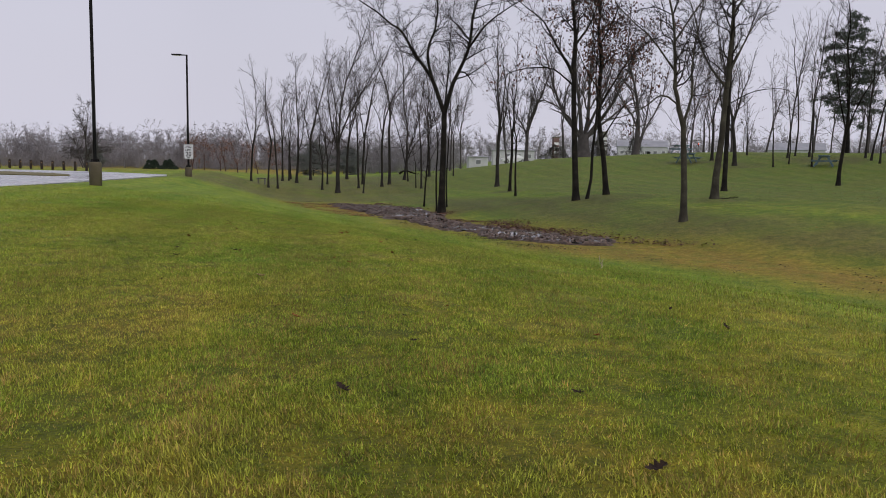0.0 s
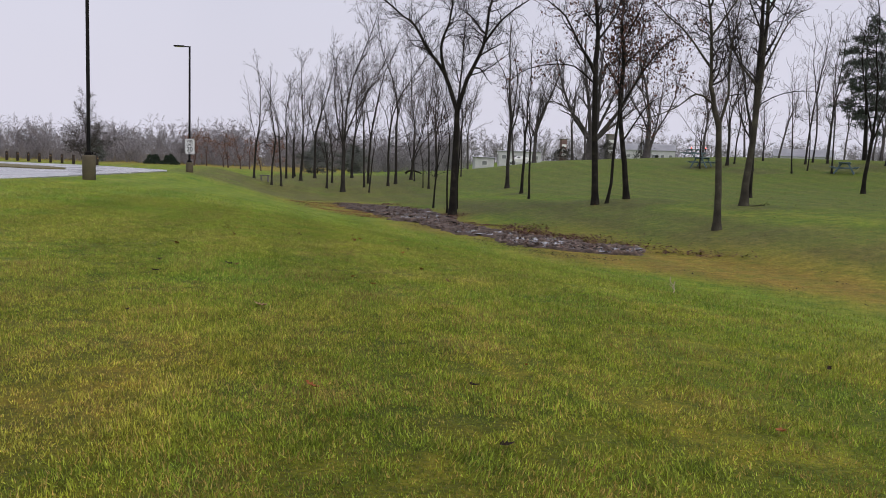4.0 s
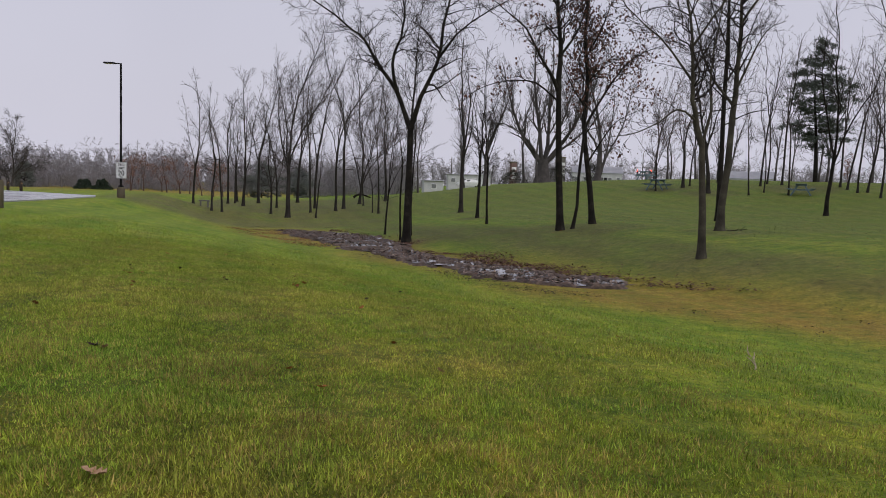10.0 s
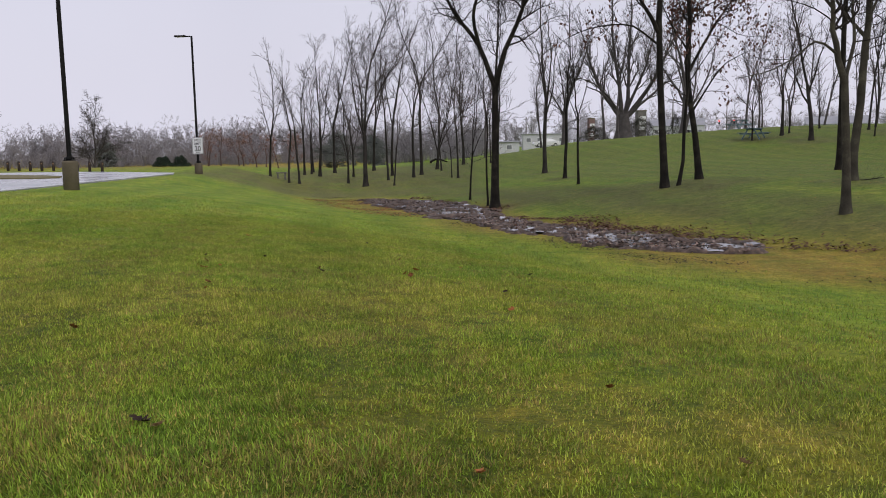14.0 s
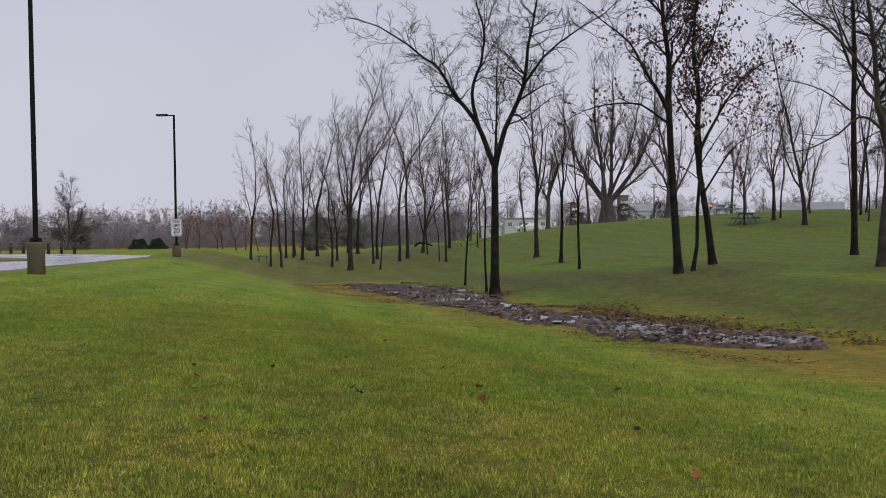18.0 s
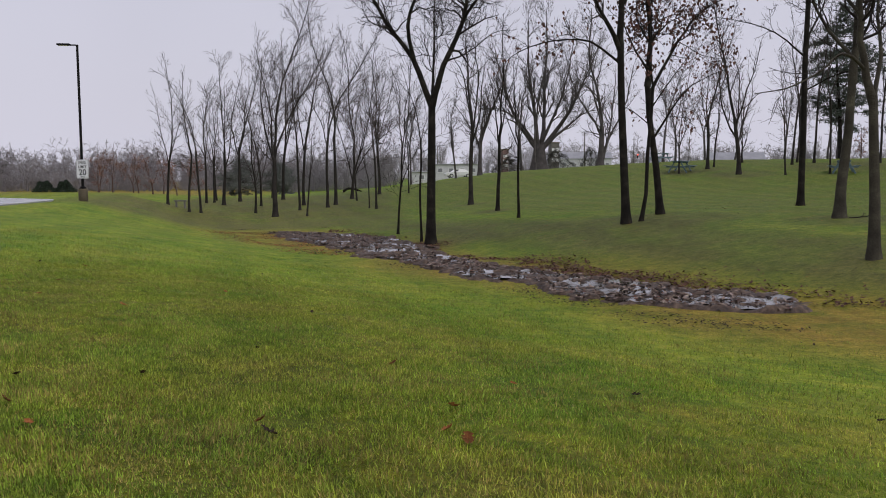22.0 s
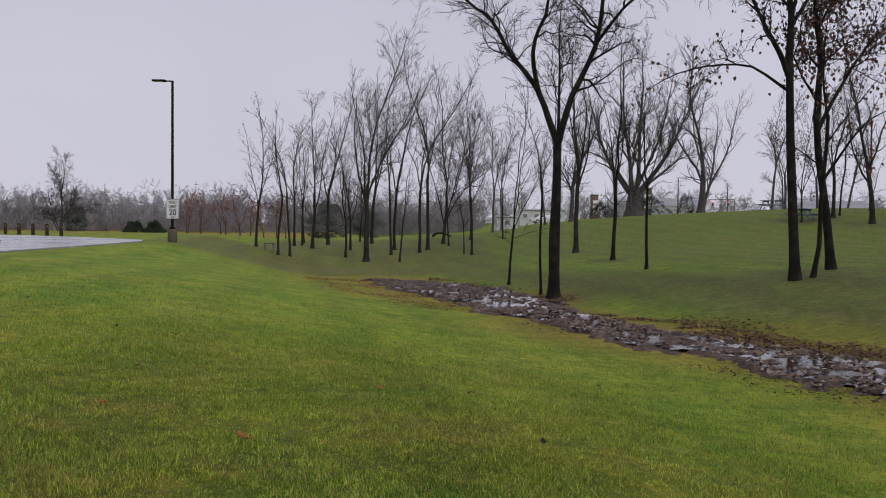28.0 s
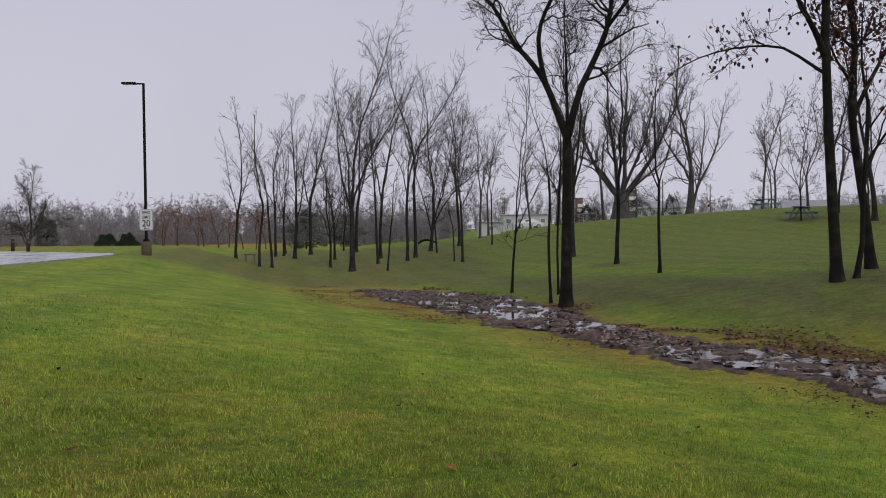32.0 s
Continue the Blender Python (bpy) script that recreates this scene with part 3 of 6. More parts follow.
def leafy_share(x, y):
    """Where fallen leaves and shade have thinned the turf: under the stand of trees and round the larger trunks."""
    far = np.clip((y - 47) / 5, 0, 1) * np.clip((84 - y) / 8, 0, 1) * np.clip((2 - x) / 4, 0, 1) * np.clip((x + 19) / 4, 0, 1)
    for tx, ty, r in ((0, 36.8, 2.0), (5.9, 33.2, 3.2), (3.9, 48, 1.4), (3.8, 57, 1.6), (10.2, 29.8, 1.8), (21.7, 61, 3.0), (20, 65, 3.5), (7.2, 24.2, 1.3), (29, 62, 5.0)):
        far = np.maximum(far, np.exp(-((x - tx) ** 2 + (y - ty) ** 2) / r ** 2))
    s = ditch_side(x, y)
    bank = 0.95 * np.clip((s - 0.8) / 1.5, 0, 1) * np.clip((6.4 - s) / 2.2, 0, 1) * np.clip((60 - y) / 12, 0, 1)
    bank = np.maximum(bank, 0.62 * np.clip((s - 5) / 5, 0, 1) * np.clip((120 - y) / 30, 0, 1) * np.clip((y - 10) / 12, 0, 1))
    return np.clip(np.maximum(1.25 * far, bank), 0, 1)


# ---- ground: one sheet to the horizon, finest where the camera walks ----
def ground_sheet():
    def axis(stops):
        out = []
        for a, b, step in stops:
            out += list(np.arange(a, b, step))
        return np.array(out + [stops[-1][1]])
    xs = axis([(-2500, -300, 200), (-300, -60, 20), (-60, -24, 2), (-24, 34, 0.5), (34, 80, 2), (80, 300, 20), (300, 2500, 200)])
    ys = axis([(-400, -40, 40), (-40, -6, 2), (-6, 72, 0.5), (72, 140, 2), (140, 300, 20), (300, 3000, 300)])
    gx, gy = np.meshgrid(xs, ys)
    z = ground_z(gx, gy)
    v = np.stack([gx, gy, z], -1).reshape(-1, 3)
    nx = len(xs)
    i = (np.arange(len(ys) - 1)[:, None] * nx + np.arange(nx - 1)[None]).ravel()
    me = array_mesh("ground", v, np.stack([i, i + 1, i + nx + 1, i + nx], -1), M_GRASS, True)
    at = me.attributes.new("straw", "FLOAT", "POINT")
    at.data.foreach_set("value", straw_share(v[:, 0], v[:, 1]).astype(np.float32))
    at = me.attributes.new("leafy", "FLOAT", "POINT")
    at.data.foreach_set("value", leafy_share(v[:, 0], v[:, 1]).astype(np.float32))
    at = me.attributes.new("thatch", "FLOAT", "POINT")
    at.data.foreach_set("value", blade_share(v[:, 0], v[:, 1]).astype(np.float32))
    return tagged(new("ground", me), "green and tawny mown winter lawn", "lawn", kind="structure")


ground_sheet()


# ---- the car park and its drive ----
LOT_Z = 0.52
M_DULLTURF = two_scale("dull_turf", [(0.3, (0.11, 0.10, 0.035)), (0.7, (0.19, 0.155, 0.065))], 0.8, 30.0, 0.9, 0.5)


def sheet(name, outline, mat, top, thick=0.12):
    """A flat slab with the given outline."""
    bm = bmesh.new()
    face = bm.faces.new([bm.verts.new((x, y, top)) for x, y in outline])
    if face.normal.z < 0:
        face.normal_flip()
    out = bmesh.ops.extrude_face_region(bm, geom=[face])
    for v in out["geom"]:
        if isinstance(v, bmesh.types.BMVert):
            v.co.z -= thick
    bmesh.ops.recalc_face_normals(bm, faces=bm.faces[:])
    bmesh.ops.triangulate(bm, faces=[f for f in bm.faces if len(f.verts) > 4])
    me = bpy.data.meshes.new(name)
    bm.to_mesh(me)
    bm.free()
    me.materials.append(mat)
    return new(name, me)


edge = [(-14.3, 24), (-14.4, 28), (-14.7, 32), (-15.1, 36), (-15.5, 41), (-15.9, 45), (-16.3, 48.6), (-17.1, 51.0), (-20.8, 54.6), (-24.6, 58.4), (-31, 61.2), (-64, 75), (-64, 6), (-17, 14)]
tagged(sheet("road", edge, M_LOT, LOT_Z), "wet pale concrete drive of a car park", "pavement", kind="structure")
isle = [(-19.6, 43.2), (-20.6, 45.4), (-22.6, 47.8), (-27, 51.2), (-40, 57.6), (-44, 54), (-30, 46.5), (-22.0, 43.0), (-20.4, 42.4)]
tagged(sheet("traffic_island", isle, M_DULLTURF, LOT_Z + 0.05, 0.16), "low island of dull tan turf in the wet drive", "traffic island", kind="structure")


def lamp_post(x, y, label, turn=0.0, foot=0.84, wide=0.215):
    root = tagged(base("street_lamp", x, y, 0.47 if y > 40 else None, turn), label, "lamp post", "lamp posts by the drive")
    part("footing", lathe([(wide, -0.35), (wide, foot - 0.06), (wide - 0.007, foot - 0.02), (wide - 0.025, foot)], 28), M_CONC, root, "round cast concrete footing", True)
    part("base_plate", box((0.26, 0.26, 0.03), (0, 0, foot + 0.015), 0.005), M_POLE, root)
    for sx in (-0.095, 0.095):
        for sy in (-0.095, 0.095):
            part("bolt", box((0.03, 0.03, 0.08), (sx, sy, foot + 0.06), 0.004), M_POLE, root)
    bm = bmesh.new()
    low = [bm.verts.new((sx * 0.054, sy * 0.054, foot + 0.03)) for sx, sy in ((-1, -1), (1, -1), (1, 1), (-1, 1))]
    high = [bm.verts.new((sx * 0.046, sy * 0.046, 7.42)) for sx, sy in ((-1, -1), (1, -1), (1, 1), (-1, 1))]
    for k in range(4):
        bm.faces.new((low[k], low[(k + 1) % 4], high[(k + 1) % 4], high[k]))
    bm.faces.new(high)
    bmesh.ops.bevel(bm, geom=[e for e in bm.edges if abs(e.verts[0].co.z - e.verts[1].co.z) > 1], offset=0.012, segments=2, affect="EDGES")
    part("pole", bm, M_POLE, root, "square dark bronze pole")
    part("pole_collar", box((0.17, 0.17, 0.09), (0, 0, foot + 0.075), 0.02), M_POLE, root)
    part("arm", box((0.32, 0.06, 0.06), (-0.2, 0, 7.40), 0.01), M_POLE, root)
    head = part("lamp_head", box((0.62, 0.3, 0.085), (-0.62, 0, 7.42), 0.03), M_POLE, root, "flat shoebox lamp head")
    part("lens", box((0.4, 0.22, 0.012), (-0.64, 0, 7.374), 0.003), M_GLASSY, head, "pale lamp lens, unlit")
    return root


lamp_post(-12.45, 29.5, "tall dark lamp post on a round concrete footing, on the lawn", 8)
sign_lamp = lamp_post(-15.85, 51.35, "tall dark lamp post that carries a speed sign", 0, 0.54)


def letters(body, size, at, mat, parent, name, wide=1.0):
    """Flat lettering in the built-in font, turned into a mesh."""
    cu = bpy.data.curves.new(name, "FONT")
    cu.body, cu.size, cu.align_x, cu.align_y, cu.extrude = body, size, "CENTER", "CENTER", 0.001
    cu.offset = size * 0.012
    tmp = bpy.data.objects.new(name, cu)
    me = bpy.data.meshes.new_from_object(tmp)
    bpy.data.objects.remove(tmp)
    me.materials.append(mat)
    ob = new(name, me)
    ob.parent = parent
    ob.matrix_basis = pose(*at, 90, 0, 0) @ Matrix.Diagonal((wide, 1, 1, 1))
    return ob


def speed_sign(x, y, z, turn):
    root = tagged(base("speed_sign", x, y, z, turn), "white speed limit sign with black lettering, on the lamp pole", "road sign")
    bm = box((0.66, 0.006, 0.914), (0, 0, 0), 0)
    bmesh.ops.bevel(bm, geom=[e for e in bm.edges if abs(e.verts[0].co.y - e.verts[1].co.y) > 0.001], offset=0.04, segments=4, affect="EDGES")
    part("sign_plate", bm, M_WHITE, root)
    rim = box((0.63, 0.004, 0.884), (0, -0.0035, 0), 0)
    bmesh.ops.bevel(rim, geom=[e for e in rim.edges if abs(e.verts[0].co.y - e.verts[1].co.y) > 0.001], offset=0.035, segments=4, affect="EDGES")
    part("border", rim, M_INK, root, "thin black border line")
    inner = box((0.605, 0.004, 0.859), (0, -0.0055, 0), 0)
    bmesh.ops.bevel(inner, geom=[e for e in inner.edges if abs(e.verts[0].co.y - e.verts[1].co.y) > 0.001], offset=0.03, segments=4, affect="EDGES")
    part("sign_face", inner, M_WHITE, root)
    for body, size, up, wide in (("SPEED", 0.185, 0.30, 0.82), ("LIMIT", 0.185, 0.105, 0.98), ("20", 0.40, -0.17, 1.0), ("MPH", 0.10, -0.38, 1.0)):
        letters(body, size, (0, -0.0095, up), M_INK, root, "lettering", wide)
    for up in (-0.2, 0.2):
        part("bracket", box((0.2, 0.03, 0.04), (0, 0.018, up), 0.004), M_POLE, root)
    return root


speed_sign(-15.8, 51.35 - 0.105, 1.96, -14)

# ---- the trees by the ditch and on the hill ----
OAKS = "trees on the far bank"
shaped_tree("oak_tree", 0, 36.85, "tall bare oak that forks in two beside the mud", 0.155,
            [(0, 0, 0), (0.02, 0, 1.5), (0.05, 0, 3.2), (0.06, 0, 4.75)],
            [([(0.04, 0, 4.5), (-0.55, 0.1, 6.05), (-1.25, 0.25, 6.95), (-1.85, 0.2, 7.95), (-2.6, 0.0, 8.5), (-3.9, -0.3, 9.35), (-4.9, -0.5, 9.6)], 0.15, 0.02),
             ([(-0.5, 0.08, 5.95), (-0.72, -0.3, 7.0), (-0.42, -0.6, 7.95), (-0.3, -0.9, 9.0), (-0.62, -1.1, 10.2), (-0.5, -1.2, 12.0)], 0.11, 0.02),
             ([(0.08, 0, 4.5), (0.45, -0.1, 5.8), (1.05, -0.25, 7.2), (1.25, -0.4, 8.5), (1.5, -0.2, 9.7), (1.9, 0.1, 11.5), (2.0, 0.2, 13.0)], 0.16, 0.02),
             ([(1.1, -0.27, 7.3), (1.7, -0.9, 8.1), (2.5, -1.4, 8.7), (3.6, -1.9, 9.3), (4.6, -2.2, 10.2)], 0.08, 0.012),
             ([(0.06, 0, 4.7), (0.2, 0.8, 6.2), (0.3, 1.6, 8.0), (0.5, 2.4, 10.3)], 0.08, 0.012),
             ([(0.5, -0.1, 5.9), (1.3, 0.5, 6.3), (2.2, 1.0, 7.0), (3.0, 1.4, 7.2)], 0.05, 0.01)], 11, group=OAKS)
RED = [(420, 2.2, 9.5, M_LEAF)]
shaped_tree("oak_tree", 5.5, 33.45, "dark bare oak with a low crooked limb and few withered leaves", 0.13,
            [(0, 0, 0), (-0.1, 0, 1.6), (-0.2, 0, 3.4), (-0.26, 0, 5.2)],
            [([(-0.26, 0, 5.0), (-0.6, -0.2, 5.55), (-1.05, -0.4, 6.1), (-1.6, -0.6, 7.0), (-2.3, -0.8, 7.5), (-3.4, -1.0, 8.3)], 0.12, 0.015),
             ([(-0.26, 0, 5.0), (-0.25, 0.1, 6.5), (-0.4, 0.2, 8.5), (-0.2, 0.3, 11.0), (-0.1, 0.3, 13.2)], 0.17, 0.02),
             ([(-0.25, 0, 6.2), (0.5, 0.5, 7.3), (1.0, 0.8, 9.0), (1.4, 1.2, 10.5)], 0.08, 0.012),
             ([(-0.24, 0, 4.6), (-1.0, 0.5, 5.3), (-2.0, 0.9, 5.4), (-3.0, 1.2, 5.1), (-3.6, 1.3, 4.6)], 0.06, 0.01),
             ([(-0.35, 0.2, 8.0), (-1.2, 0.6, 9.3), (-1.7, 0.9, 11.0)], 0.07, 0.012)], 12, leaves=[(620, 2.5, 11, M_LEAF)], group=OAKS)
shaped_tree("oak_sapling", 5.93, 33.5, "slim crooked oak stem beside the larger trunks", 0.062,
            [(0, 0, 0), (0.16, 0, 0.8), (0.18, 0, 1.9), (0.3, 0.05, 3.2), (0.35, 0.1, 4.0)],
            [([(0.35, 0.1, 3.9), (0.25, 0.2, 5.2), (0.4, 0.3, 6.6)], 0.06, 0.01), ([(0.3, 0.05, 3.3), (0.8, -0.4, 4.2), (1.2, -0.7, 4.8)], 0.035, 0.008)], 13, leaves=[(110, 2.0, 6, M_LEAF)], group=OAKS)
shaped_tree("oak_tree", 7.0, 34.75, "dark oak still hung with withered red-brown leaves", 0.118,
            [(0, 0, 0), (-0.17, 0, 1.4), (-0.42, 0, 3.0), (-0.5, 0, 4.0)],
            [([(-0.5, 0, 3.9), (-0.42, 0, 5.2), (-0.55, 0.1, 7.0), (-0.4, 0.1, 9.2), (-0.5, 0.2, 12.0)], 0.16, 0.02),
             ([(-0.3, 0, 2.3), (0.25, -0.3, 3.3), (0.7, -0.6, 3.9), (1.5, -0.9, 4.3)], 0.06, 0.01),
             ([(-0.45, 0, 3.6), (0.3, 0.3, 4.9), (1.1, 0.5, 6.0), (1.9, 0.7, 6.6), (2.9, 0.9, 7.0)], 0.09, 0.012),
             ([(-0.5, 0, 4.4), (-1.2, -0.3, 5.3), (-1.7, -0.5, 6.6)], 0.06, 0.01),
             ([(-0.5, 0.1, 6.2), (0.2, 0.2, 7.6), (0.7, 0.4, 9.4)], 0.07, 0.012),
             ([(-0.25, 0, 2.6), (-0.8, 0.5, 3.2), (-1.3, 0.8, 3.5)], 0.035, 0.008)], 14, leaves=[(1900, 1.6, 10.0, M_LEAF)], group=OAKS)
shaped_tree("oak_tree", 7.2, 24.25, "grey-barked leaning oak with a low drooping limb", 0.105,
            [(0, 0, 0), (-0.03, 0, 1.1), (-0.1, 0, 2.2), (-0.14, 0, 2.95)],
            [([(-0.13, 0, 2.8), (-0.36, 0, 3.6), (-0.46, 0, 4.6), (-0.55, 0.1, 6.0), (-0.95, 0.2, 7.4), (-1.1, 0.3, 9.0)], 0.125, 0.015),
             ([(-0.3, 0, 3.4), (-0.85, -0.2, 3.68), (-1.4, -0.4, 3.3), (-2.1, -0.6, 3.0), (-2.7, -0.7, 2.9)], 0.05, 0.01),
             ([(-0.13, 0, 2.85), (0.15, 0.3, 3.7), (0.2, 0.5, 4.8), (0.45, 0.7, 6.2), (0.7, 0.9, 7.6)], 0.075, 0.012),
             ([(-0.46, 0, 4.4), (-1.2, 0.4, 5.5), (-2.0, 0.7, 6.3), (-2.6, 0.9, 7.4)], 0.05, 0.01),
             ([(-0.5, 0.05, 5.2), (0.2, -0.4, 6.4), (0.9, -0.7, 7.2)], 0.05, 0.01)], 15, mat=M_PALE, group=OAKS)
shaped_tree("oak_tree", 10.05, 30.15, "leaning grey oak with dead wood lying at its foot", 0.135,
            [(0, 0, 0), (0.02, 0, 0.8), (0.16, 0, 2.2), (0.22, 0, 3.6)],
            [([(0.22, 0, 3.4), (0.3, 0, 5.0), (0.4, 0.1, 7.2), (0.3, 0.1, 9.0), (0.6, 0.2, 11.2)], 0.17, 0.02),
             ([(0.25, 0, 4.4), (0.9, 0.4, 5.6), (1.5, 0.7, 6.6), (2.3, 1.0, 7.0)], 0.07, 0.012),
             ([(0.26, 0, 4.0), (-0.5, 0.5, 5.3), (-0.9, 0.8, 7.0), (-1.5, 1.2, 8.6)], 0.08, 0.012),
             ([(0.36, 0.1, 6.6), (1.2, -0.3, 8.0), (2.0, -0.5, 8.6), (3.2, -0.6, 8.4)], 0.07, 0.012)], 16, mat=M_PALE, foot=1.55, group=OAKS)
shaped_tree("oak_tree", 12.75, 37.0, "tall straight dark oak on the bank", 0.115,
            [(0, 0, 0), (0.02, 0, 2.5), (0.0, 0, 5.0), (0.05, 0, 7.0)],
            [([(0.05, 0, 6.8), (0.0, 0, 9), (0.1, 0.1, 11.5), (0.2, 0.1, 14.2)], 0.14, 0.015),
             ([(0.03, 0, 5.6), (0.8, 0.4, 6.8), (1.4, 0.6, 8.4), (2.2, 0.8, 9.8)], 0.06, 0.01),
             ([(0.02, 0, 5.0), (-0.9, 0.4, 5.9), (-1.9, 0.7, 6.3), (-3.0, 0.9, 6.5)], 0.05, 0.01),
             ([(0.05, 0, 7.0), (-0.8, -0.3, 8.6), (-1.2, -0.4, 10.4)], 0.06, 0.01),
             ([(0.02, 0, 3.9), (0.9, -0.6, 4.4), (1.9, -1.0, 4.5), (2.6, -1.2, 4.2)], 0.04, 0.008)], 18, group=OAKS)

